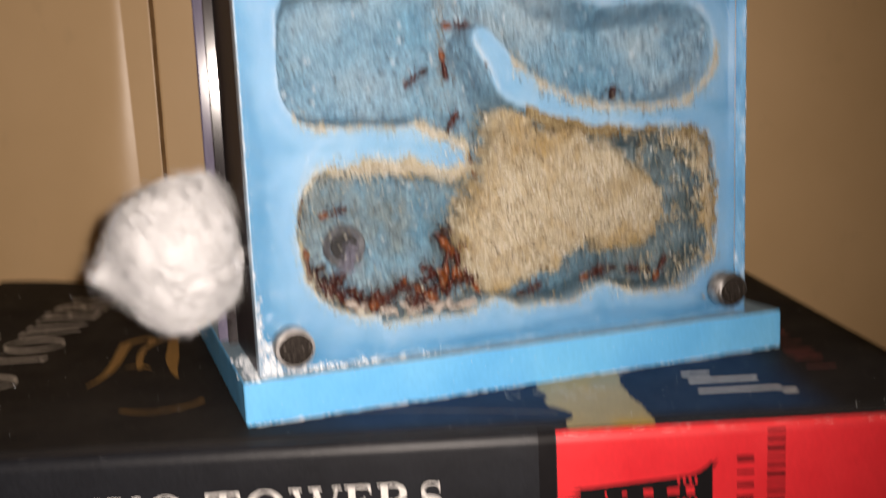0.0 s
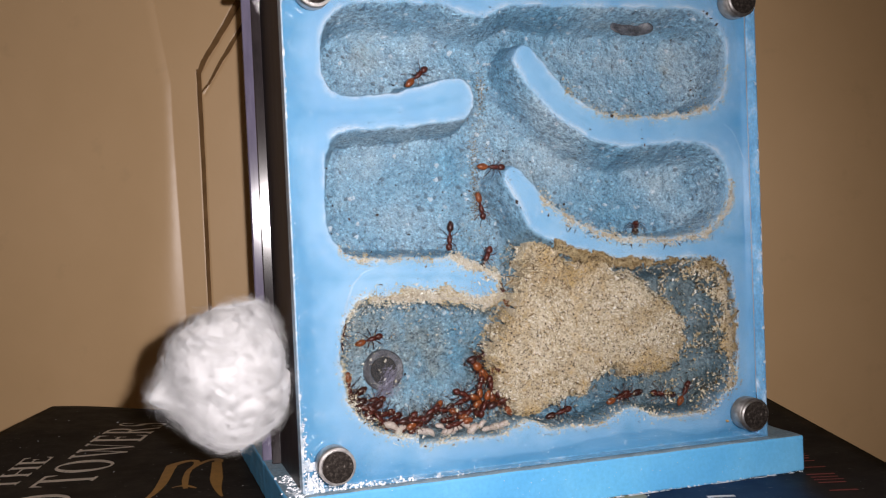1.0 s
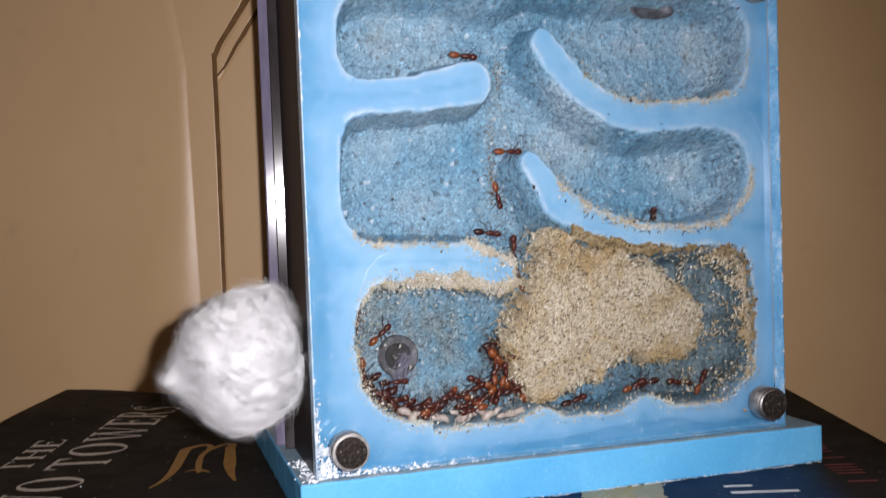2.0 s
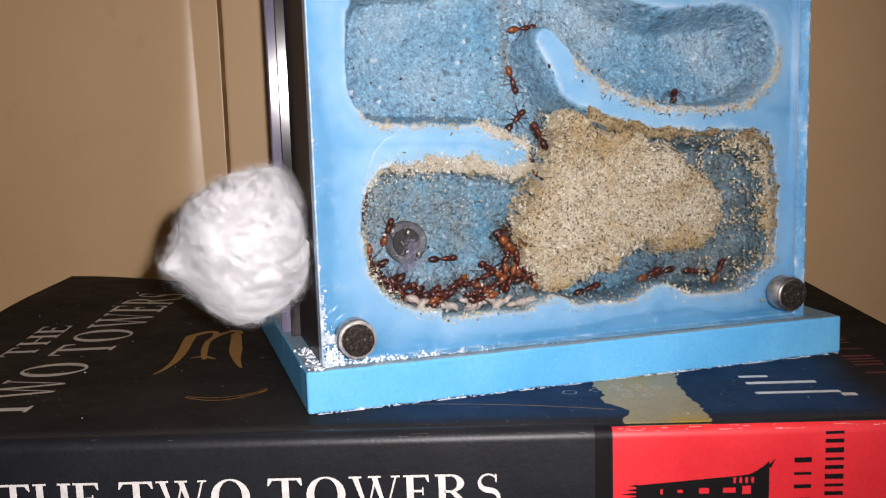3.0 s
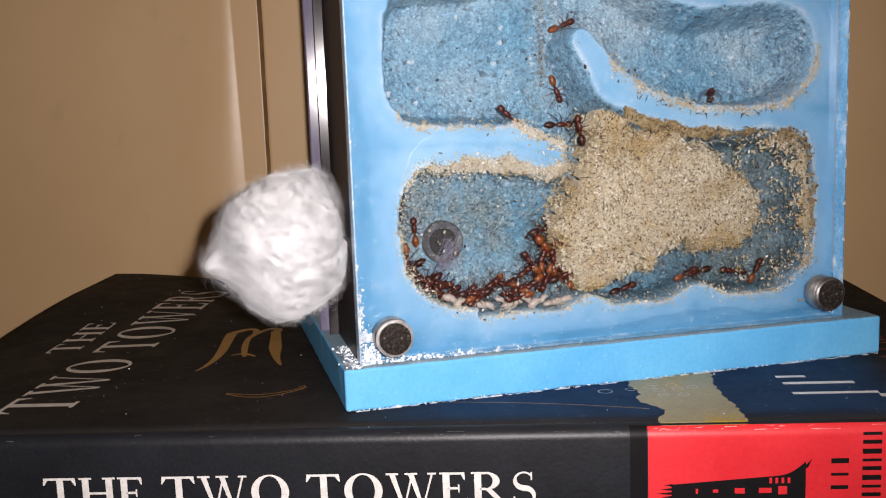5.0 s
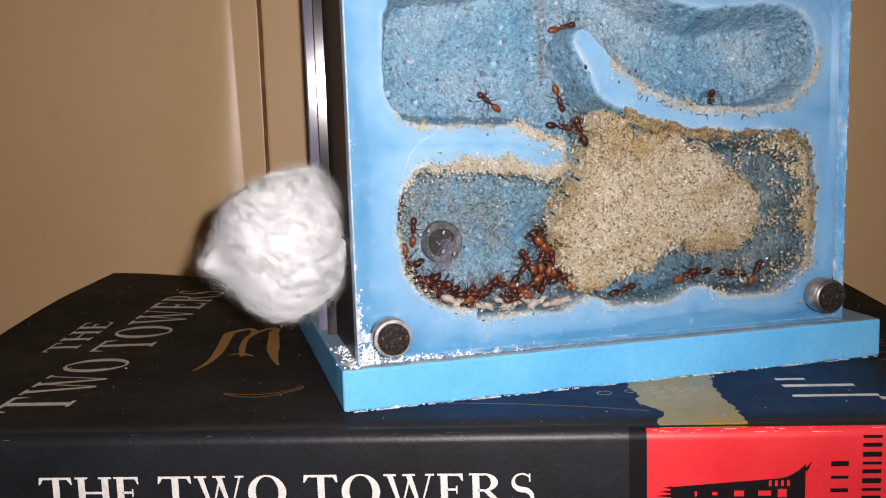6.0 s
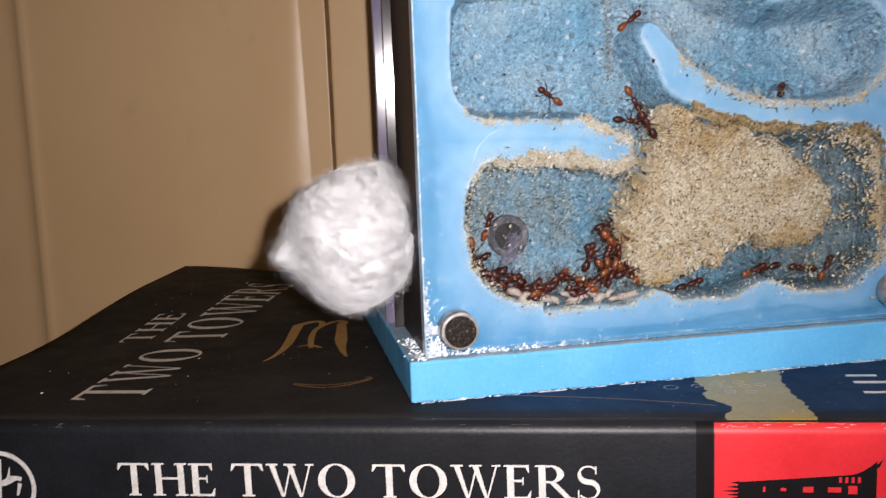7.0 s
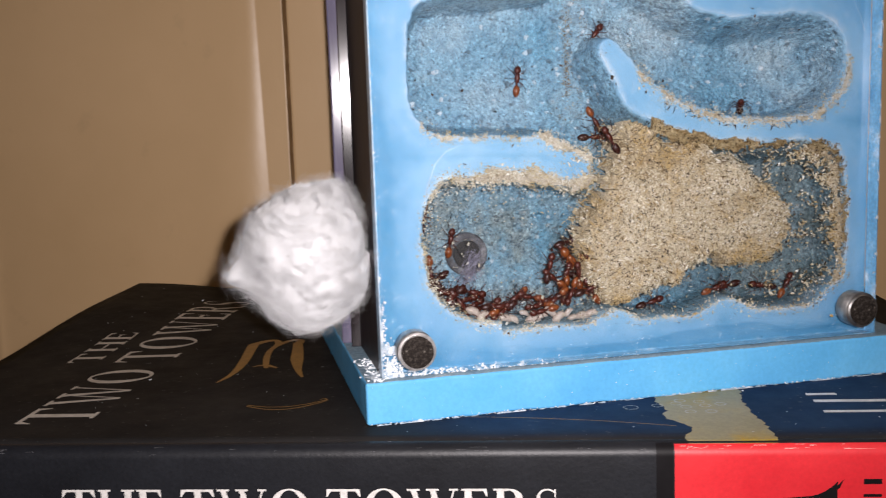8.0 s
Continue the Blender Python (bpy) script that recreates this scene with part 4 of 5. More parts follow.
def build_nest():
    nest = thing("ant_nest", "blue plaster ant nest behind clear acrylic, standing on the book", "ant nest")
    # base plate
    base = box(-3.3 * MM, 96.6 * MM, -2.0 * MM, 66 * MM, Z_TOP * MM, 0, 0.45 * MM, 3)
    bmesh.ops.subdivide_edges(base, edges=[e for e in base.edges if e.calc_length() > 0.02], cuts=60, use_grid_fill=True)
    for v in base.verts:
        if v.co.z < -0.002:
            v.co.z += 0.00025 * max(0, noise.noise(v.co * 220))
        v.co += noise.noise_vector(v.co * 350) * 0.00009
    base.normal_update()
    for f in base.faces:
        f.material_index = 1 if f.normal.z > 0.8 else 0
    part("base_plate", base, [BASE_BLUE, BASE_TOP], nest, "bright blue painted base plate, dusty on top")
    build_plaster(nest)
    g = 0.05
    pane = slab(-0.35, PANE_W, 0, PANE_T, g, PANE_H, 1)
    # left-facing edge faces get a paler colour than the other sawn edges
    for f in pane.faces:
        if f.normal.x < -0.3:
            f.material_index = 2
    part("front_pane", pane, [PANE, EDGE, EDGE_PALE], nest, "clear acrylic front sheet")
    # the clear side's unlit look is put into a dark colour
    part("side_pane", slab(-0.34, 0.02, PANE_T + g, 23.5, g, PANE_H, 0, 0.15), [DARK_MATT, DARK_MATT], nest, "acrylic side sheet coloured dark for its unlit look")
    # added bar, turned so that the flash glints on its dark face
    glint_box = box(-0.95 * MM, 0.95 * MM, -1.9 * MM, 1.9 * MM, g * MM, PANE_H * MM, 0.2 * MM, 3)
    part("glint_bar", glint_box, DARK_SIDE, nest, "added dark bar turned to return the flash glint", False, pose(-0.85 * MM, 25.3 * MM, 0, 0, 0, -7.2)).visible_shadow = False
    part("back_plate", slab(-0.1, 93.0, PLATE_Y0, PLATE_Y1, g, PANE_H, 1, 0.4), [SIDE, EDGE_DARK], nest, "thick clear acrylic back plate")
    # strip turned towards the camera so that the flash glints on it
    part("corner_strip", box(-1.2 * MM, 1.2 * MM, -3.2 * MM, 3.2 * MM, g * MM, PANE_H * MM, 0.3 * MM, 4), STRIP, nest, "lavender grey acrylic corner strip", False, pose(-1.75 * MM, 29.9 * MM, 0, 0, 0, -7.2)).visible_shadow = False
    part("lid", slab(-2.6, 93.0, -0.2, PLATE_Y1 + 0.2, PANE_H + g, PANE_H + 4, 2), [SIDE, EDGE_DARK], nest, "clear acrylic lid")
    # magnets
    for x, z in ((4.9, 4.9), (84.6, 5.4), (4.9, 82.8), (84.6, 82.8)):
        mag = part("magnet", cylinder(3.1 * MM, 4.0 * MM, 44, 0.45 * MM), STEEL, nest, "nickel disc magnet", True, pose(x * MM, -0.02 * MM, z * MM))
        for f in mag.data.polygons:
            f.use_smooth = abs(f.normal.y) < 0.5
        cap = cylinder(2.6 * MM, 0.12 * MM, 36)
        part("magnet_face", ragged(cap, 0.00005, 900), RUSTY, mag, "dark tarnished face", m=pose(0, -3.98 * MM, 0))
    for pts, w in ((((8.3, 27.4), (9.0, 30.6), (10.3, 34.0), (12.2, 36.0), (14.6, 36.9)), (0.55, 0.42, 0.34, 0.25, 0.10)), (((84.2, 60.6), (86.2, 59.2), (87.6, 56.4), (88.4, 54.0)), (0.08, 0.1, 0.14, 0.3))):
        bm = bmesh.new()
        for quad in stroke(list(pts), list(w)):
            bm.faces.new([bm.verts.new((a * MM, 3.08 * MM, c * MM)) for a, c in quad])
        part("pale_scratch", bm, SCUFF, nest)
    # water port in the lower chamber, hole in the upper one; the dark of both hollows is painted
    py = float(floor_y(np.array([17.3]), np.array([17.6]))[0])
    port = bmesh.new()
    for r0, r1, y0, y1 in ((3.75, 3.75, 2.2, 0.05), (3.75, 3.5, 0.05, -0.12), (3.5, 2.5, -0.12, -0.05), (2.5, 2.4, -0.05, 0.6)):
        a = [[port.verts.new((r * MM * math.cos(k * math.tau / 36), y * MM, r * MM * math.sin(k * math.tau / 36))) for k in range(36)] for r, y in ((r0, y0), (r1, y1))]
        for k in range(36):
            port.faces.new((a[0][k], a[0][(k + 1) % 36], a[1][(k + 1) % 36], a[1][k]))
    p = part("port_ring", port, PORT, nest, "dark round water port", True, pose(17.3 * MM, (py - 1.0) * MM, 17.6 * MM))
    # flat disc whose dark colour stands for the shade in the throat
    part("port_throat_shade", cylinder(2.4 * MM, 0.2 * MM, 30), THROAT_SHADE, p, m=pose(0, 0.22 * MM, 0))
    hy = float(floor_y(np.array([67.5]), np.array([79.5]))[0])
    hole = bmesh.new()
    rings = []
    for r, y in ((1.0, -0.10), (0.94, -0.35), (0.80, -0.2), (0.62, 0.6)):
        rings.append([hole.verts.new((4.6 * r * MM * math.cos(k * math.tau / 36), y * MM, 1.75 * r * MM * math.sin(k * math.tau / 36))) for k in range(36)])
    for a, b in zip(rings, rings[1:]):
        for k in range(36):
            hole.faces.new((a[k], a[(k + 1) % 36], b[(k + 1) % 36], b[k]))
    hole.faces.new(rings[-1])
    part("vent_hole", hole, PORT, nest, "oval vent hole closed by a dish coloured dark", True, pose(67.5 * MM, (hy - 2.7) * MM, 79.4 * MM, -14))
    # the tube stub that takes the cotton plug
    stub = cylinder(3.6 * MM, 3.0 * MM, 36, 0.3 * MM)
    bmesh.ops.rotate(stub, verts=stub.verts, cent=(0, 0, 0), matrix=Matrix.Rotation(radians(-90), 3, "Z"))
    part("tube_stub", stub, DARK_MATT, nest, "", True, pose(-0.25 * MM, 18 * MM, 18 * MM))
    return nest


nest = build_nest()


# ---------------------------------------------------------------- husk, grit and crumbs in the nest
def heap_shape(x, z):
    d = np.full(x.shape, 1e3)
    for cx, cz, r in ((46.7, 37.8, 3.9), (47.2, 33.2, 4.3), (43.4, 29.2, 3.0), (50.0, 26.5, 9.3), (45.6, 19.0, 10.0), (41.8, 12.6, 5.2), (54.0, 19.0, 8.8), (62.0, 25.5, 8.0), (65.6, 20.5, 8.5), (69.4, 20.6, 6.6), (57.0, 33.0, 4.4)):
        d = smooth_min(d, np.hypot(x - cx, z - cz) - r, 3.0)
    for cx, cz, r in ((60.0, 10.2, 4.4), (66.0, 8.4, 4.6), (52.5, 6.6, 3.4)):
        d = -smooth_min(-d, np.hypot(x - cx, z - cz) - r, 2.0)
    d = np.maximum(d, carving(x, z) - 0.6)
    return d + 0.8 * value_noise(x, z, 0.45, 21) + 0.55 * value_noise(x, z, 1.3, 22) + 0.3 * value_noise(x, z, 3.0, 25)


def build_heap():
    step = 0.35
    xs, zs = np.arange(34, 80, step), np.arange(5, 43, step)
    gx, gz = np.meshgrid(xs, zs)
    d = heap_shape(gx, gz)
    q = np.clip(-d / 1.6, 0, 1)
    gy = 3.42 + (1 - np.sqrt(q)) * 8.0 + 0.25 * (1 + value_noise(gx, gz, 1.3, 23)) + 0.15 * (1 + value_noise(gx, gz, 3.1, 24))
    keep = d < 0.15
    index = -np.ones(gx.shape, int)
    index[keep] = np.arange(keep.sum())
    verts = np.stack([gx, gy, gz], -1)[keep] * MM
    a, b, c, e = index[:-1, :-1], index[:-1, 1:], index[1:, 1:], index[1:, :-1]
    ok = (a >= 0) & (b >= 0) & (c >= 0) & (e >= 0)
    faces = list(zip(a[ok], b[ok], c[ok], e[ok]))
    heap = thing("husk_heap", "heap of chewed beige husks and sand packed against the pane", "debris heap", kind="stuff")
    raw("packed_bed", verts, faces, HUSK_BED, heap, "", True)
    rs = np.random.RandomState(31)
    n = 62000
    px, pz = rs.uniform(34, 80, n), rs.uniform(5, 43, n)
    d = heap_shape(px, pz)
    ok = d < 0.25 + 1.6 * (rs.rand(n) < 0.05)
    px, pz, d = px[ok], pz[ok], d[ok]
    qy = 3.40 + (1 - np.sqrt(np.clip(-d / 1.6, 0, 1))) * 7.0 + rs.uniform(0.05, 0.55, len(px))
    place = np.stack([px, qy, pz], -1)
    size = rs.gamma(2.6, 0.07, len(px)) + 0.10
    chaff = rs.rand(len(px)) < 0.45
    crumbs("husk_grains", place[~chaff], size[~chaff], HUSK, heap, "", flat=0.5, seed=32, long=1.3)
    crumbs("chaff", place[chaff] + (0, -0.06, 0), size[chaff] * 0.72, HUSK, heap, "", flat=0.3, seed=34, long=3.0)
    k = 3600
    sx, sz = rs.uniform(36, 78, k), rs.uniform(8, 41, k)
    ok = heap_shape(sx, sz) < -0.5
    crumbs("dark_bits", np.stack([sx, np.full(k, 3.2), sz], -1)[ok], rs.uniform(0.16, 0.46, k)[ok] * rs.uniform(0.6, 1, k)[ok], SPECK, heap, "", flat=0.4, seed=36, long=1.5)
    thin = rs.rand(k) < 0.05
    crumbs("dark_fibres", np.stack([sx, np.full(k, 3.16), sz], -1)[ok & thin], rs.uniform(0.12, 0.2, k)[ok & thin], SPECK, heap, "", flat=0.25, seed=37, long=9)
    # long stems that stick out of the upper flank
    k = 26
    sx, sz = rs.uniform(38.5, 43, k), rs.uniform(28, 39, k)
    crumbs("long_stems", np.stack([sx, rs.uniform(3.6, 5.5, k), sz], -1), rs.uniform(0.16, 0.28, k), STRAW, heap, "", flat=0.4, seed=35, long=11)
    # straws
    m = 420
    px, pz = rs.uniform(36, 78, m), rs.uniform(8, 40, m)
    ok = heap_shape(px, pz) < -0.6
    crumbs("straws", np.stack([px[ok], np.full(ok.sum(), 3.5), pz[ok]], -1), rs.uniform(0.22, 0.42, ok.sum()), STRAW, heap, "", flat=0.25, seed=33, long=5.5)
    return heap


def rim_shapes(x, z):
    """Where sand has stuck along the gallery edges: a pale crust, a browner one and tan husk on the end wall, as signed distances."""
    f = carving(x, z)
    wob = 0.7 * value_noise(x, z, 0.4, 42) + 0.5 * value_noise(x, z, 1.1, 43) + 0.35 * value_noise(x, z, 2.6, 44)
    d = capsule(x, z, TONGUE_D)
    lower = z < np.interp(x, [8, 12, 20, 28, 34, 37], [33, 34.2, 34, 33.4, 31.5, 31])
    under = np.where(lower & (x > 8.2) & (x < 39) & (z > 26), np.abs(f + 0.35) - np.interp(x, [8, 13, 18, 39], [0.15, 0.7, 1.3, 1.4]), 9)
    over = np.where(~lower & (x > 8) & (x < 40) & (z < 43), np.abs(f - 0.15) - 0.40 - 0.5 * (x > 28), 9)
    tip = np.where((x > 31.5) & (d < 0.6), 0.55, 9)
    d = capsule(x, z, TONGUE_C)
    above = z > np.interp(x, [43, 45.9, 52.4, 61, 70, 78, 90], [48, 44.1, 40.5, 38.0, 37.2, 37.6, 39])
    shelf = np.where(above & (x > 45.2) & (x < 86.5) & (z < 50), np.abs(f - 0.45) - 0.60, 9)
    over_a = z > np.interp(x, [43, 46.2, 50.2, 56.6, 63, 75, 92], [74, 69.5, 64.9, 60.9, 59.2, 59.9, 60.4])
    high = np.where(over_a & (x > 51) & (x < 86.5) & (z < 72), np.abs(f - 0.15) - 0.2, 9)
    pale = np.minimum(np.minimum(np.minimum(under, over), high), np.minimum(tip, shelf)) + 0.8 * wob
    left = np.where((x < 22) & (z < 30), np.abs(f + 0.2) - 0.06 - 0.45 * np.exp(-((z - 13) / 2.6) ** 2), 9) + 0.45 * wob
    low = np.where((z < 12), np.abs(f + 0.05) - 0.08, 9) + 0.3 * wob
    inner = np.interp(z, [8, 14, 22, 30, 36], [0.5, 2.0, 2.9, 3.0, 1.5])
    wall = np.where((z > 9) & (z < 36) & (x > 74), np.abs(f + 0.5 * inner) - 0.5 * inner, 9) + 1.1 * wob
    wall = np.where(f < 0.5, wall, 9)
    pale = np.minimum(pale, np.minimum(left, low))
    brown = np.where(~above & (x > 48) & (x < 88) & (z > 26), np.abs(f + 0.55) - np.interp(x, [48, 58, 66, 72, 88], [1.3, 1.1, 0.75, 0.5, 0.45]), 9) + 0.8 * wob
    brown = np.minimum(brown, np.where((x > 80) & (z > 14) & (z < 36.5), np.abs(f + 0.35) - 0.35, 9) + 0.6 * wob)
    return pale, np.where(f < 0.6, brown, 9), wall


def build_rims():
    """Sand crusts and loose grains along the gallery edges."""
    grit = thing("edge_grit", "pale sand and brown crust stuck along the gallery edges", "sand", kind="stuff")
    step = 0.22
    gx, gz = np.meshgrid(np.arange(6, 88, step), np.arange(4, 72, step))
    f = carving(gx, gz)
    for d, mat, name in zip(rim_shapes(gx, gz), (SAND_BED, BROWN_BED, HUSK_BED), ("pale_crust", "brown_crust", "tan_crust")):
        keep = d < (0.0 if mat is BROWN_BED else -0.3)
        index = -np.ones(gx.shape, int)
        index[keep] = np.arange(keep.sum())
        gy = np.where(f > -0.3, 3.09, 3.16 + np.clip(-f - 0.3, 0, 6) * 0.35) + 0.03 * value_noise(gx, gz, 3, 5) + (0.05 if mat is BROWN_BED else 0.1 if mat is HUSK_BED else 0)
        a, bb, c, e = index[:-1, :-1], index[:-1, 1:], index[1:, 1:], index[1:, :-1]
        ok = (a >= 0) & (bb >= 0) & (c >= 0) & (e >= 0)
        raw(name, np.stack([gx, gy, gz], -1)[keep] * MM, list(zip(a[ok], bb[ok], c[ok], e[ok])), mat, grit, "", True)
    rs = np.random.RandomState(41)
    n = 210000
    px, pz = rs.uniform(6, 88, n), rs.uniform(4, 72, n)
    f = carving(px, pz)
    pale, brown, tan = rim_shapes(px, pz)
    d = np.minimum(np.minimum(pale, brown), tan)
    ok = rs.rand(n) < np.where(d < 0.1, 0.9, np.where(d < 1.6, 0.16 * np.clip(1.6 - d, 0, 1), 0))
    loose = (px > 70) & (pz < 36) & (f < -2) & (value_noise(px, pz, 0.55, 44) + 0.6 * value_noise(px, pz, 1.6, 64) + 0.5 * np.exp(f / 3) > 0.28)
    ok |= (rs.rand(n) < 0.30) & loose
    ok |= (rs.rand(n) < 0.02) & (pz < 32) & (f < 0) & (f > -9)
    px, pz, f = px[ok], pz[ok], f[ok]
    py = np.where(f > -0.3, 3.06, 3.14 + np.clip(-f - 0.3, 0, 6) * 0.34 + rs.uniform(-0.05, 0.25, len(px)))
    dark = (brown[ok] < 0.2) | ((px > 70) & (pz < 36) & (rs.rand(len(px)) < 0.35))
    size = (rs.gamma(3.0, 0.065, len(px)) + 0.09) * np.where(pz > 36, 0.8, np.where((px > 70) & (f < -1.5), 1.35, 1.0))
    place = np.stack([px, py, pz], -1)
    husk = ~dark & (px > 50) & (pz < 36)
    crumbs("husk_grains", place[husk], size[husk], HUSK, grit, "", flat=0.6, seed=44, long=1.2)
    dark_or_husk = dark | husk
    crumbs("grains", place[~dark_or_husk], size[~dark_or_husk], SAND, grit, "", flat=0.6, seed=45, long=1.2)
    crumbs("brown_grains", place[dark], size[dark], BROWN_HUSK, grit, "", flat=0.6, seed=48, long=1.2)
    # rusty streaks where the ants walk up the column
    sx = np.concatenate([rs.normal(36.4, 0.45, 520), rs.normal(38.4, 0.6, 360), rs.normal(37.0, 1.8, 420)])
    sz = np.concatenate([rs.uniform(44, 59, 520), rs.normal(67.5, 2.0, 360), rs.uniform(40, 66, 420)])
    sy = floor_y(sx, sz) - 0.08
    crumbs("rusty_specks", np.stack([sx, sy, sz], -1), rs.uniform(0.10, 0.36, len(sx)), BROWN_HUSK, grit, "", flat=0.5, seed=49)
    # dark seeds and specks on the galleries
    m = 1700
    px, pz = rs.uniform(7, 86, m), rs.uniform(5, 82, m)
    f = carving(px, pz)
    py = floor_y(px, pz) - 0.1
    size = np.where(rs.rand(m) < 0.06, rs.uniform(0.5, 0.8, m), rs.uniform(0.12, 0.34, m))
    ok = (f < 2.5) & (rs.rand(m) < np.where(f < 0.8, 0.75, 0.3))
    crumbs("specks", np.stack([px, np.where(f > -0.2, 3.12, py), pz], -1)[ok], size[ok], SPECK, grit, "", seed=46)
    for cx, cz, s in ((21.5, 38.3, 0.75), (41.0, 47.1, 1.35), (41.7, 46.0, 0.6), (60.5, 62.3, 1.3), (6.7, 54.0, 0.7), (77.9, 66.0, 0.7), (81.5, 81.5, 0.8), (82.3, 80.6, 0.7), (80.8, 82.0, 0.6), (83.5, 79.5, 0.8)):
        crumbs("seed", [(cx, 3.1, cz)], [s], SPECK, grit, "", seed=int(cx * 10))
    # stems on the tongue
    k = 46
    px = rs.uniform(50, 84, k)
    pz = np.interp(px, [45, 52, 61, 70, 78, 90], [45, 41.6, 39.2, 38.3, 38.8, 41]) + rs.uniform(-0.8, 0.6, k)
    crumbs("stems", np.stack([px, np.full(k, 3.12), pz], -1), rs.uniform(0.25, 0.45, k), SPECK, grit, "", flat=0.2, seed=47, long=4.5)
    return grit


def build_glue():
    """White glue and dust flecks along the pane's foot and its free edge."""
    rs = np.random.RandomState(51)
    pts, size = [], []
    for _ in range(230):
        z = abs(rs.normal(0, 22))
        pts.append((rs.normal(0.25, 0.2), -0.05, min(80, z)))
        size.append(rs.uniform(0.12, 0.5) * (1.2 if z < 12 else 0.4))
    for _ in range(260):
        x = abs(rs.normal(0, 20))
        pts.append((0.8 + x, -0.06, abs(rs.normal(0.3, 0.35)) + 0.05))
        size.append(rs.uniform(0.15, 0.6) * (1.15 if x < 18 else 0.6))
    for _ in range(120):
        pts.append((rs.uniform(0.6, 3.2), -0.06, rs.gamma(2, 1.1)))
        size.append(rs.uniform(0.3, 0.9))
    for _ in range(150):
        pts.append((rs.normal(-0.8, 0.9), rs.uniform(-1.6, 14), 0.05))
        size.append(rs.uniform(0.2, 0.8))
    for _ in range(240):
        pts.append((rs.uniform(1, 88), -0.04, rs.gamma(1.4, 5)))
        size.append(rs.uniform(0.10, 0.26))
    for _ in range(260):
        pts.append((rs.uniform(-3, 96), -2.02, Z_TOP + 0.15 + abs(rs.normal(0, 0.12))))
        size.append(rs.uniform(0.12, 0.4))
    for _ in range(60):
        pts.append((rs.uniform(-3, 96), -2.05, rs.uniform(-6.5, -0.5)))
        size.append(rs.uniform(0.10, 0.22))
    glue = thing("glue_flecks", "white glue crumbs and dust along the acrylic edges", "dust", kind="stuff")
    crumbs("flecks", pts, size, CRUMB, glue, "", flat=0.35, seed=52)

    def smear(a0, a1, b0, b1, cover, place, step=0.13):
        """Ragged patches of set glue: cover gives where they lie, place lays them on a surface."""
        ga, gb = np.meshgrid(np.arange(a0, a1, step), np.arange(b0, b1, step))
        thick = cover(ga, gb) + 0.55 * value_noise(ga, gb, 0.9, 91) + 0.45 * value_noise(ga, gb, 2.3, 92)
        keep = thick > 0
        index = -np.ones(ga.shape, int)
        index[keep] = np.arange(keep.sum())
        a, bb, c, e = index[:-1, :-1], index[:-1, 1:], index[1:, 1:], index[1:, :-1]
        ok = (a >= 0) & (bb >= 0) & (c >= 0) & (e >= 0)
        verts = [place(p, q, 0.02 + 0.12 * min(1, t)) for p, q, t in zip(ga[keep], gb[keep], thick[keep])]
        raw("glue_smear", np.array(verts) * MM, list(zip(a[ok], bb[ok], c[ok], e[ok])), FROST, glue, "", True)

    on_pane = lambda p, q, t: (p, -t, q)
    smear(-0.34, 1.0, 0.1, 87.5, lambda p, q: -0.42 - 1.3 * (p - 0.05) + 1.0 * np.exp(-q / 8), on_pane)
    smear(0.3, 5.0, 0.1, 8.0, lambda p, q: 0.75 - 0.22 * p - 0.16 * q + 0.3 * (q > 1.0), on_pane)
    smear(0.5, 60.0, 0.05, 1.3, lambda p, q: 0.1 - 0.012 * p - 0.35 * q, on_pane)
    smear(89.0, 90.0, 0.3, 87.0, lambda p, q: -0.35 + 0.5 * (p - 89.4), on_pane)
    smear(-3.0, -0.4, -1.6, 15.0, lambda p, q: 0.35 - 0.25 * np.abs(p + 1.5) - 0.03 * q, lambda p, q, t: (p, q, t))
    smear(-3.2, 96.5, Z_TOP + 0.02, Z_TOP + 0.8, lambda p, q: 0.55 - 3.0 * (q - Z_TOP), lambda p, q, t: (p, -2.03 - 0.5 * t, q))
    crumbs("orange_grain", [(80.9, -0.2, 4.0)], [0.9], STRAW, glue, "", seed=95)
    m = 160
    dark = [(rs.uniform(3, 88), -0.04, rs.gamma(1.6, 6)) for _ in range(m)]
    crumbs("dark_dust", dark, rs.uniform(0.10, 0.26, m), SPECK, glue, "", flat=0.4, seed=53)
    return glue


def build_dust():
    """Pale dust flecks and lint on the book cover."""
    rs = np.random.RandomState(71)
    pts = []
    for _ in range(330):
        uu, vv = rs.uniform(-92, 108), rs.uniform(-10, 122) ** 1.0
        if uu > -2 and vv > 16 and uu < 100 and vv < 80:
            continue
        p = SET @ on_cover(uu, vv, 0.02)
        pts.append(tuple(c / MM for c in p))
    dust = thing("cover_dust", "pale dust flecks lying on the black book cover", "dust", kind="stuff")
    crumbs("flecks", pts, rs.gamma(2.0, 0.07, len(pts)) + 0.06, CRUMB, dust, "", seed=72)
    return dust


build_dust()
build_heap()
build_rims()
build_glue()


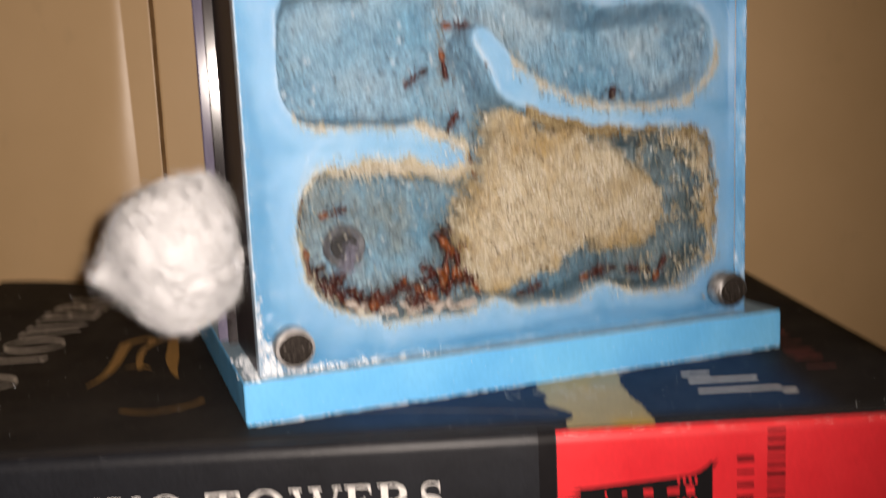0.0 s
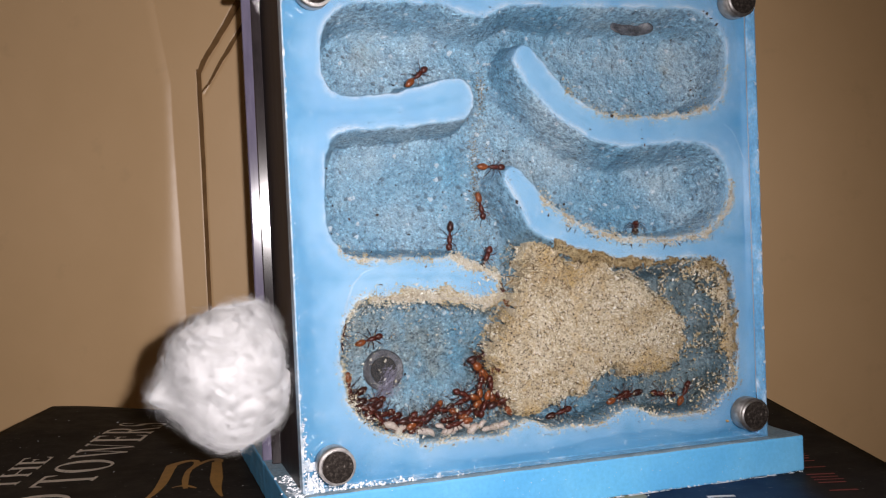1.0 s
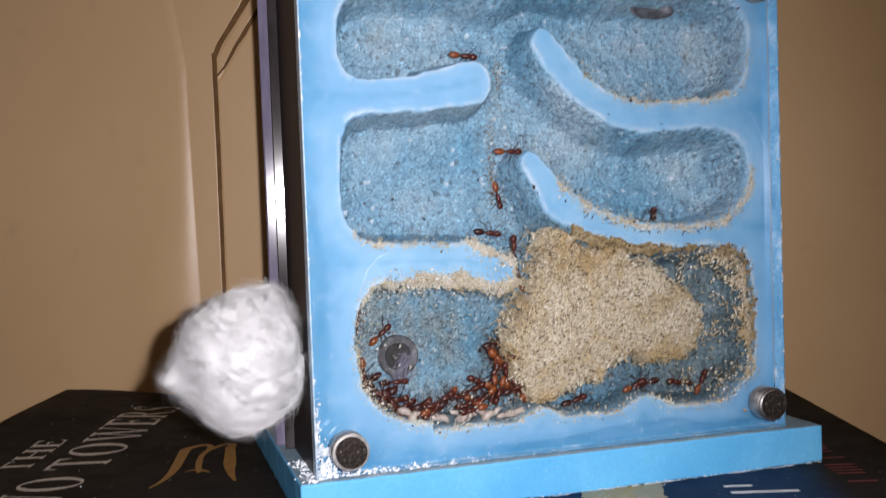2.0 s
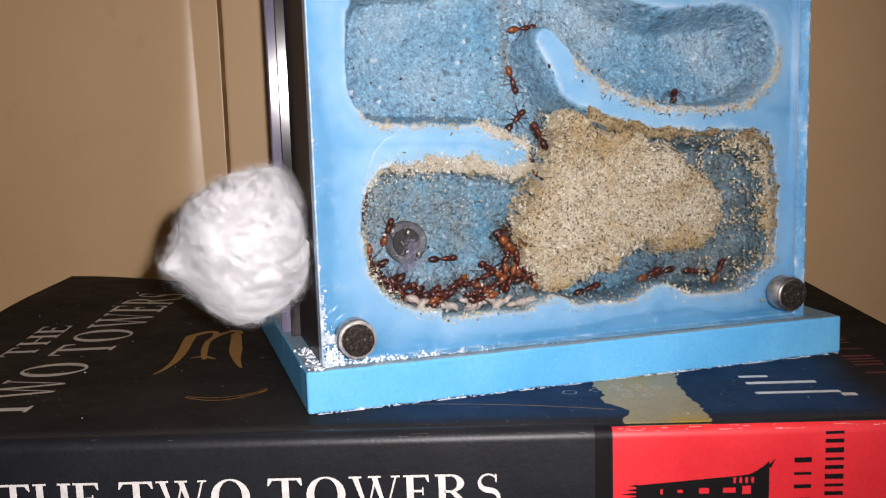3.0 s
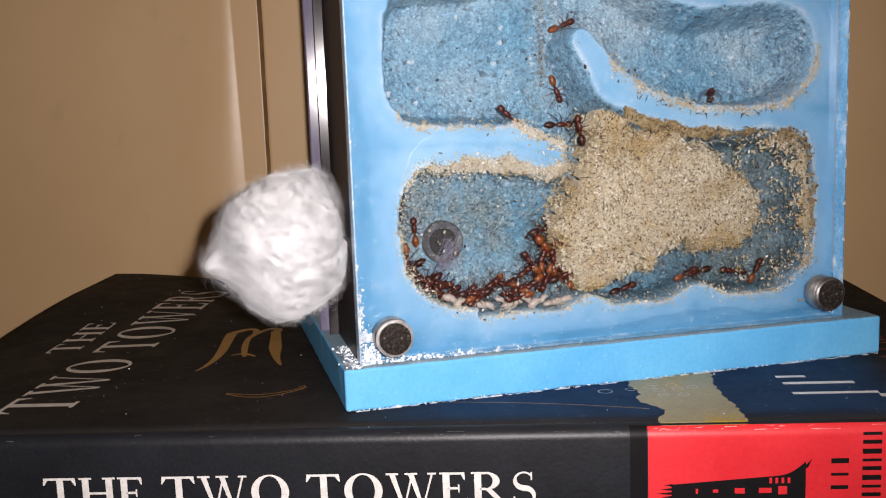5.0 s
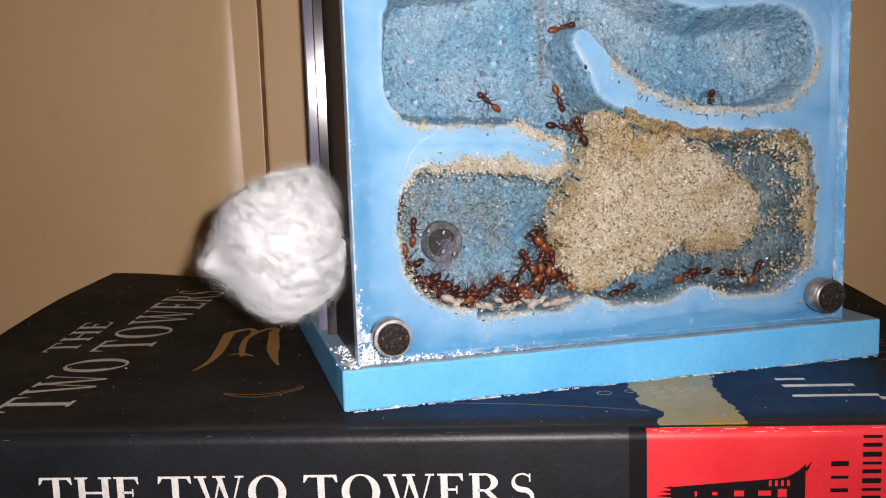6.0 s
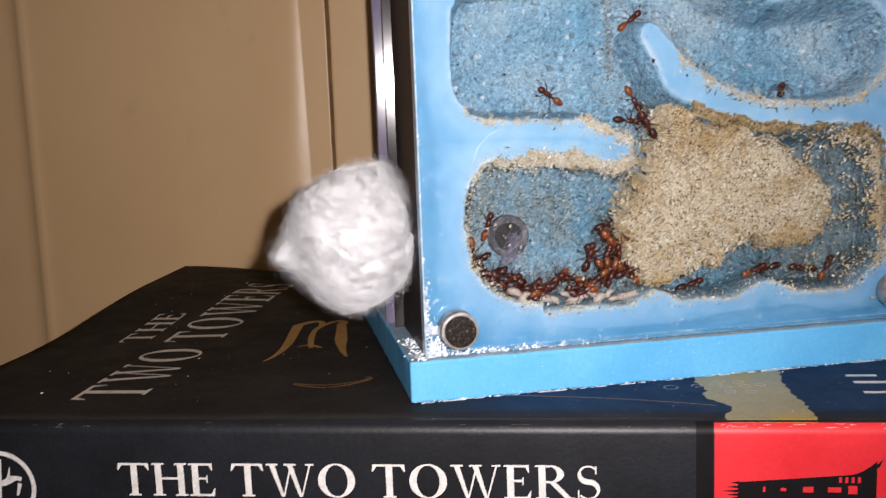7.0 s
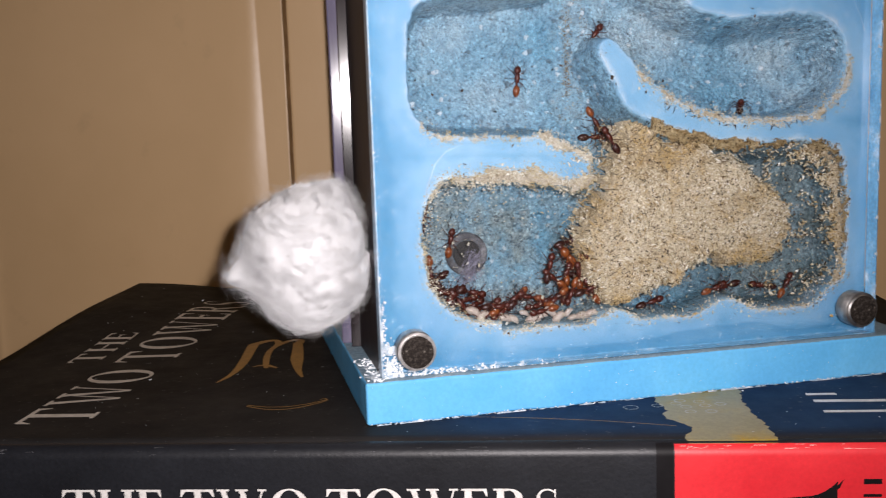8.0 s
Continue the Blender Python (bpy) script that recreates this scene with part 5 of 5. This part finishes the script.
# ---------------------------------------------------------------- cotton plug
def build_cotton():
    cx, cy, cz, r = -10.6, 9.0, 19.3, 11.2
    squash = Vector((0.945, 0.95, 1.06))
    ball = thing("cotton_ball", "white fluffy cotton wool ball plugging the side of the nest", "cotton ball", pose(cx * MM, cy * MM, cz * MM))
    bm = bmesh.new()
    bmesh.ops.create_icosphere(bm, subdivisions=6, radius=1)
    tail_at, tuft_at = Vector((-0.975, -0.10, -0.17)).normalized(), Vector((0.46, -0.1, 0.88)).normalized()

    def surface(n):
        """Radius along the unit direction n: a lumpy ball with a pulled tail, a tuft on top and a fold across its lower half."""
        warp = n + 0.25 * noise.noise_vector(n * 2.3)
        lump = 0.045 * noise.noise(n * 1.7 + Vector((3, 1, 0))) + 0.036 * noise.noise(n * 3.2) + 0.011 * noise.noise(warp * 6.5) + 0.007 * noise.noise(warp * 13.0) + 0.004 * noise.noise(warp * 27.0)
        wisps = 0.007 * (1 - abs(noise.noise(Vector((warp.x * 4, warp.y * 4, warp.z * 13)))) * 2.2)
        tail = 0.34 * math.exp(-((n - tail_at).length / 0.185) ** 2) + 0.05 * math.exp(-((n - Vector((-0.85, -0.1, 0.5))).length / 0.30) ** 2)
        tuft = 0.17 * math.exp(-((n - tuft_at).length / 0.26) ** 2)
        line = n.z + 0.30 - 0.45 * max(0, n.x) ** 2 - 0.06 * math.sin(n.x * 5)
        fold = (0.035 * smooth01((0.05 - line) / 0.10) - 0.05 * math.exp(-(line / 0.06) ** 2)) * smooth01((n.x + 0.45) / 0.4) * smooth01((0.3 - n.y) / 0.3)
        flat = -0.05 * smooth01((n.x - 0.8) / 0.2)
        return r * (1 + lump + wisps + tail + tuft + fold + flat)

    def place(n, k):
        v = n * surface(n) * k
        return Vector((v.x * squash.x, v.y * squash.y, v.z * squash.z))

    for v in bm.verts:
        v.co = place(v.co.normalized(), 0.97) * MM
    part("wad", bm, COTTON, ball, "", True)
    rs = random.Random(7)
    verts, faces = [], []

    def strand(n, t, ln, lift, w, bendy, steps=4):
        p, side, prev = place(n, 0.975), n.cross(t), None
        for k in range(steps + 1):
            q = k / steps
            c = p + t * ln * (q - 0.3) + n * lift * math.sin(q * math.pi * 0.75) * 1.2 + side * bendy * ln * (q - 0.5) ** 2 * 2 - n * (ln * (q - 0.3)) ** 2 / (2.2 * r)
            i, ww = len(verts), w * (1 - 0.6 * q)
            verts.extend([(c + side * ww) * MM, (c - side * ww * 0.5 + n * ww * 0.8) * MM, (c - side * ww * 0.5 - n * ww * 0.8) * MM])
            if prev is not None:
                faces.extend([(prev + a, prev + (a + 1) % 3, i + (a + 1) % 3, i + a) for a in range(3)])
            prev = i

    def direction():
        return Vector((rs.gauss(0, 1), rs.gauss(0, 1), rs.gauss(0, 1))).normalized()

    # combed locks: fibres that run side by side
    for _ in range(620):
        n0 = direction()
        if n0.y > 0.5 or n0.x > 0.93:
            continue
        t0 = (n0.cross(Vector((0.3, -0.2, 1.0)) + 0.9 * noise.noise_vector(n0 * 2.0))).normalized()
        spread, ln0, lift0 = rs.uniform(0.02, 0.09), rs.uniform(1.4, 4.2), rs.uniform(0.1, 0.7)
        for _ in range(34):
            n = (n0 + direction() * spread).normalized()
            t = (t0 + direction() * 0.25)
            t = (t - n * t.dot(n)).normalized()
            strand(n, t, ln0 * rs.uniform(0.6, 1.2), lift0 * rs.uniform(0.3, 1.3), rs.uniform(0.006, 0.015), rs.uniform(-0.4, 0.4))
    # stray hairs, thickest round the tail and the tuft
    for k in range(3600):
        n = direction() if k < 2200 else ((tail_at if k % 2 else tuft_at) + direction() * 0.36).normalized()
        if n.y > 0.6 or n.x > 0.93:
            continue
        t = n.cross(direction()).normalized()
        strand(n, t, rs.uniform(1.5, 5.0), rs.uniform(0.5, 1.0 + 1.3 * rs.random() ** 2), rs.uniform(0.005, 0.011), rs.uniform(-0.9, 0.9), 5)
    fuzz = raw("fuzz", verts, faces, FIBRE, ball, "loose white fuzz", True)
    fuzz["kind"] = "stuff"
    return ball


build_cotton()


# ---------------------------------------------------------------- ants
def blob(length, width, height, centre, bend=0.0, taper=0.0, seg=14, rings=9):
    bm = bmesh.new()
    bmesh.ops.create_uvsphere(bm, u_segments=seg, v_segments=rings, radius=0.5)
    bmesh.ops.rotate(bm, verts=bm.verts, cent=(0, 0, 0), matrix=Matrix.Rotation(radians(90), 3, "Y"))
    for v in bm.verts:
        q = v.co.x
        k = 1 + taper * q * 2
        v.co = Vector((q * length, v.co.y * width * k, v.co.z * height * k + bend * q * q)) * MM + Vector(centre) * MM
    return bm


def leg_mesh(points, r):
    """A thin jointed limb through points."""
    verts, faces = [], []
    for i, p in enumerate(points):
        p = Vector(p)
        a, b = Vector(points[max(0, i - 1)]), Vector(points[min(len(points) - 1, i + 1)])
        d = (b - a).normalized()
        s = d.orthogonal().normalized()
        t = d.cross(s)
        w = r * (1.0 - 0.16 * i)
        for k in range(5):
            an = k * math.tau / 5
            verts.append((p + (s * math.cos(an) + t * math.sin(an)) * w) * MM)
        if i:
            o = (i - 1) * 5
            faces += [(o + k, o + (k + 1) % 5, o + 5 + (k + 1) % 5, o + 5 + k) for k in range(5)]
    n = len(verts)
    faces += [tuple(range(4, -1, -1)), tuple(range(n - 5, n))]
    return verts, faces


def build_ant(label, gaster_mat, body_mat, size, m, spread=1.0):
    """An ant, head towards +x, back towards +z; size in millimetres."""
    k = size / 4.6
    ant = thing("ant", label, "ant", m, "ants in the nest")
    part("head", blob(1.25 * k, 1.05 * k, 0.90 * k, (1.70 * k, 0, 0.75 * k), taper=-0.14), body_mat, ant, "", True)
    part("thorax", blob(1.7 * k, 0.80 * k, 0.80 * k, (0.45 * k, 0, 0.80 * k), taper=0.2), body_mat, ant, "", True)
    part("petiole", blob(0.6 * k, 0.40 * k, 0.52 * k, (-0.48 * k, 0, 0.74 * k)), body_mat, ant, "", True)
    part("gaster", blob(1.80 * k, 1.08 * k, 1.0 * k, (-1.45 * k, 0, 0.80 * k), taper=0.14), gaster_mat, ant, "glossy rounded abdomen", True)
    for side in (-1, 1):
        for x, out, reach in ((0.9, 1.6, 1.25), (0.45, 1.75, -0.1), (0.05, 1.75, -1.35)):
            pts = [(x * k, side * 0.25 * k, 0.62 * k), ((x + 0.35 * reach) * k, side * 0.85 * k * spread, 1.12 * k), ((x + 0.75 * reach) * k, side * 1.35 * out / 1.6 * k * spread, 0.42 * k), ((x + 1.1 * reach) * k, side * out * k * spread, 0.03 * k)]
            vs, fs = leg_mesh(pts, 0.075 * k)
            raw("leg", vs, fs, ANT_RED, ant, "", True)
        vs, fs = leg_mesh([(2.05 * k, side * 0.25 * k, 0.95 * k), (2.35 * k, side * 0.75 * k, 1.25 * k), (3.0 * k, side * 0.85 * k, 0.9 * k), (3.35 * k, side * 0.7 * k, 0.7 * k)], 0.05 * k)
        raw("antenna", vs, fs, ANT_DARK, ant, "", True)
    return ant


def on_floor(x, y, z, angle, tilt=0.0):
    """An ant's pose on the back of a gallery: head towards angle in the upright plane, back towards the pane."""
    c, s = math.cos(radians(angle)), math.sin(radians(angle))
    m = Matrix(((c, -s, 0, x * MM), (0, 0, -1, y * MM), (s, c, 0, z * MM), (0, 0, 0, 1)))
    return m @ pose(0, 0, 0, tilt, 0, 0)


def on_ledge(x, y, z, heading, roll=0.0, pitch=0.0):
    """An ant standing on a gallery's floor, back upwards."""
    return pose(x * MM, y * MM, z * MM, roll, -pitch, heading)

worker = build_ant("red-brown worker ant with dark legs", ANT_DARK, ANT_RED, 5.5, on_ledge(67.4, 8.2, 40.5, -116, 0, 26))
amber = build_ant("worker ant with glossy amber abdomen", ANT_AMBER, ANT_RED, 5.3, on_floor(38.0, 6.6, 10.6, 120))
queen = build_ant("large amber ant beside the husk heap", ANT_AMBER, ANT_AMBER, 7.4, on_floor(35.6, 9.0, 15.4, 130), 0.7)

# ants that stay where they are: x, depth, z, heading, tilt, which
rs = random.Random(77)
ROW = [(9.6, 16.6), (11.2, 13.6), (13.4, 11.0), (16.6, 9.5), (20.5, 9.2), (25.0, 9.6), (29.5, 9.5), (33.6, 10.4), (37.4, 10.6)]
RESTING = [(34.6, 9.0, 19.4, 15, 10, worker), (37.4, 8.4, 18.4, 80, 0, amber), (33.9, 8.8, 16.6, 118, 10, amber), (36.0, 7.6, 13.2, 95, 0, amber), (33.6, 8.4, 13.4, 65, 10, worker), (38.2, 7.4, 15.0, 110, -10, worker),
           (36.8, 8.6, 20.6, 35, 0, worker), (8.8, 8.0, 24.6, 80, 0, worker)]
for k in range(23):
    q = k / 22 * (len(ROW) - 1.001)
    i = int(q)
    (x0, z0), (x1, z1) = ROW[i], ROW[i + 1]
    along = math.degrees(math.atan2(z1 - z0, x1 - x0))
    RESTING.append((x0 + (x1 - x0) * (q - i) + rs.uniform(-0.4, 0.4), 5.6 + 3.0 * rs.random(), z0 + (z1 - z0) * (q - i) + rs.uniform(-0.8, 0.8), along + rs.choice((0, 180)) + rs.gauss(0, 38), rs.uniform(-25, 25), amber if rs.random() < 0.45 else worker))
RESTING += [(18.4, 5.4, 7.9, 200, 0, amber), (28.8, 5.2, 8.2, 190, 0, amber)]
RESTING += [(49.6, 8.5, 7.4, 15, 0, worker), (61.6, 7.5, 9.3, 20, 0, amber), (64.6, 8.5, 9.4, 190, 0, worker), (71.0, 7.0, 9.2, 170, 0, worker), (75.8, 7.5, 8.8, 60, 0, amber)]
for x, y, z, heading, tilt, kind in RESTING:
    copy_thing(kind, on_floor(x, y, z, heading, tilt))


def build_larva(x, y, z, turn, size):
    larva = thing("larva", "pale cream ant larva lying on the gallery floor", "larva", pose(x * MM, y * MM, z * MM, 0, turn, 0), "brood")
    bm = blob(size, size * 0.52, size * 0.50, (0, 0, 0), -0.45 * size, -0.14, 16, 12)
    for v in bm.verts:
        v.co.z += 0.00006 * math.sin(v.co.x * 9000 / size)
    part("body", bm, LARVA, larva, "", True)
    return larva


for x, z in ((16.6, 8.8), (17.8, 8.0), (22.0, 7.4), (23.6, 7.1), (25.4, 7.9), (27.0, 6.7), (28.6, 7.1), (30.2, 8.0), (31.6, 6.9), (33.2, 7.4), (34.4, 6.3), (36.2, 6.8), (37.6, 7.2)):
    build_larva(x, 5.0 + rs.uniform(-0.4, 0.6), z + rs.uniform(-0.2, 0.2), rs.uniform(-50, 50), rs.uniform(1.9, 3.0))

# mauve fluff hanging out of the port
fluff = thing("fluff", "mauve grey fibre fluff trailing from the water port", "fluff", kind="stuff")
verts, faces = [], []
for k in range(420):
    q = rs.random()
    x0, z0 = 19.2 + rs.gauss(0, 0.9) - 2.6 * q, 17.6 + rs.gauss(0, 0.7) - 5.2 * q
    y0 = float(floor_y(np.array([x0]), np.array([z0]))[0]) - 1.2 + 0.6 * q - rs.random() * 0.4
    a, ln, w = radians(60 + rs.gauss(0, 28)), rs.uniform(0.6, 1.8), rs.uniform(0.02, 0.05)
    dx, dz = math.cos(a) * ln / 2, math.sin(a) * ln / 2
    i = len(verts)
    for s in (-1, 1):
        verts += [Vector((x0 + s * dx, y0 + rs.uniform(-0.1, 0.1), z0 + s * dz + w)) * MM, Vector((x0 + s * dx, y0 - w, z0 + s * dz - w)) * MM, Vector((x0 + s * dx, y0 + w, z0 + s * dz - w)) * MM]
    faces += [(i + c, i + (c + 1) % 3, i + 3 + (c + 1) % 3, i + 3 + c) for c in range(3)]
raw("strands", verts, faces, MAUVE, fluff, "", False)

# walking ants: seconds, x, z, heading; depth and kind
tip_ant = copy_thing(amber, on_floor(39, 12.6, 54, 0))
corridor_ant = copy_thing(amber, on_floor(36.5, 13.0, 47.4, -80))
wandering_ant = copy_thing(worker, on_floor(31, 13.2, 44.8, 215))
neck_ant = copy_thing(worker, on_floor(37.5, 13.0, 36.8, 60))
climbing_ant = copy_thing(amber, on_floor(40, 12.6, 30, 120))
ledge_ant = copy_thing(amber, on_floor(25.6, 8.0, 69.9, 45))
chamber_ant = copy_thing(worker, on_floor(22, 12.8, 14.3, 0))
port_ant = copy_thing(amber, on_floor(14.5, 11.6, 23.3, 15))
cluster_ants = [copy_thing(kind, on_floor(x, 8.2, z, 20)) for kind, x, z in ((worker, 31.4, 10.6), (amber, 32.8, 12.0), (worker, 14.6, 11.2))]


def motions():
    def route(ant, depth, rows):
        keyed = []
        for t, x, z, a in rows:
            px, pz, y = x, z, depth
            for _ in range(4):
                reach = np.array([-2.4, -1.2, 0, 1.2, 2.4])
                under = floor_y(px + reach * math.cos(radians(a)), pz + reach * math.sin(radians(a)))
                y = max(5.2, min(depth, float(under.min()) - 0.2))
                k = (y + 158.0) / (12.3 + 158.0)
                px, pz = -25.3 + (x + 25.3) * k, 43.6 + (z - 43.6) * k
            keyed.append((t, on_floor(px, y, pz, a)))
        walk(ant, keyed)

    route(tip_ant, 12.6, [(0, 39.0, 54.1, 0), (0.6, 39.5, 54.1, 0), (1.0, 39.5, 54.0, -3), (2.8, 39.4, 53.9, 3), (3.3, 39.5, 54.1, 10), (4.1, 39.6, 54.4, 15), (4.6, 40.0, 54.6, 25), (5.8, 40.0, 54.2, 5), (6.2, 39.9, 54.2, 25), (6.8, 40.0, 54.3, 35), (7.5, 40.3, 54.4, 45), (8.0, 41.0, 54.4, 50)])
    route(corridor_ant, 13.0, [(0, 36.5, 47.5, -80), (0.6, 36.6, 47.1, -78), (1.0, 37.1, 46.7, -78), (2.8, 37.2, 45.3, -75), (3.3, 37.8, 44.8, -65), (4.1, 38.5, 44.0, -65), (4.6, 38.7, 43.8, -65), (5.8, 39.0, 42.4, -80), (6.2, 39.6, 41.6, -60), (6.8, 40.4, 41.0, -60), (7.5, 40.9, 40.3, -55), (8.0, 41.0, 40.0, -60)])
    route(wandering_ant, 13.2, [(0, 31.3, 45.6, 212), (0.2, 31.0, 44.8, 215), (0.6, 30.8, 43.5, 235), (0.8, 31.0, 42.8, 258), (1.0, 30.8, 41.4, 264), (1.5, 32.6, 40.2, 310), (2.1, 35.4, 38.9, 360), (2.8, 37.7, 38.1, 405), (3.3, 37.7, 37.7, 402), (4.1, 38.3, 37.4, 385), (4.6, 38.8, 37.4, 370), (5.8, 39.4, 37.0, 350), (6.8, 39.4, 37.0, 352), (7.5, 40.1, 37.2, 355), (8.0, 40.6, 37.0, 360)])
    route(neck_ant, 5.6, [(0, 37.2, 37.2, 55), (0.8, 37.5, 36.8, 60), (1.2, 37.8, 36.4, 70), (2.8, 42.2, 35.2, 110), (3.3, 42.5, 35.0, 122), (4.1, 42.6, 35.8, 105), (4.6, 43.0, 36.1, 98), (5.8, 43.4, 36.0, 110), (6.8, 43.3, 36.0, 118), (7.5, 43.9, 36.3, 125), (8.0, 44.1, 36.3, 122)])
    route(climbing_ant, 13.0, [(0, 41.0, 30.0, 110), (3.6, 41.0, 30.4, 110), (4.2, 36.0, 35.6, 130), (4.6, 32.2, 37.9, 142), (5.2, 29.6, 39.6, 132), (5.8, 27.3, 41.2, 128), (6.2, 25.4, 41.9, 152), (6.8, 25.0, 41.7, 150), (7.0, 25.4, 41.8, 144), (7.5, 26.0, 43.9, 100), (8.0, 27.0, 47.0, 84)])
    route(ledge_ant, 6.4, [(0, 24.8, 70.3, 38), (0.6, 25.5, 70.6, 38), (1.0, 25.7, 70.7, 40), (1.2, 26.6, 70.9, 36), (1.8, 30.4, 71.6, 10), (2.3, 33.0, 70.9, -20), (2.6, 35.0, 70.4, -10), (3.6, 38.0, 72.0, 50), (5.0, 40.0, 77.5, 80), (8.0, 41.0, 79.0, 80)])
    route(chamber_ant, 12.8, [(0, 14.5, 12.5, 0), (1.6, 15.0, 12.6, 0), (2.8, 22.0, 14.3, 0), (3.5, 27.7, 14.4, -10), (4.1, 31.6, 13.6, -40), (4.6, 34.4, 12.8, -30), (5.4, 38.0, 12.0, -20), (8.0, 38.4, 12.0, -20)])
    route(port_ant, 11.6, [(0, 15.5, 23.6, 12), (0.4, 15.3, 23.5, 12), (1.2, 14.5, 23.3, 18), (2.3, 13.9, 21.0, 50), (3.5, 13.7, 19.4, 80), (4.1, 12.6, 19.6, 95), (6.0, 12.1, 19.8, 85), (7.0, 13.4, 19.6, 70), (8.0, 14.3, 19.8, 78)])
    route(cluster_ants[0], 8.2, [(0, 31.0, 10.4, 20), (4.0, 31.0, 10.4, 25), (6.0, 31.6, 11.4, 50), (7.0, 32.0, 13.0, 70), (8.0, 32.2, 14.2, 75)])
    route(cluster_ants[1], 8.2, [(0, 33.0, 12.0, 160), (2.5, 32.6, 11.6, 150), (4.5, 33.6, 12.4, 130), (6.5, 33.0, 13.2, 120), (8.0, 33.2, 12.2, 140)])
    route(cluster_ants[2], 8.2, [(0, 14.0, 10.8, -30), (3.0, 14.4, 10.6, -20), (6.0, 16.0, 10.6, -10), (8.0, 17.8, 11.0, -15)])


motions()
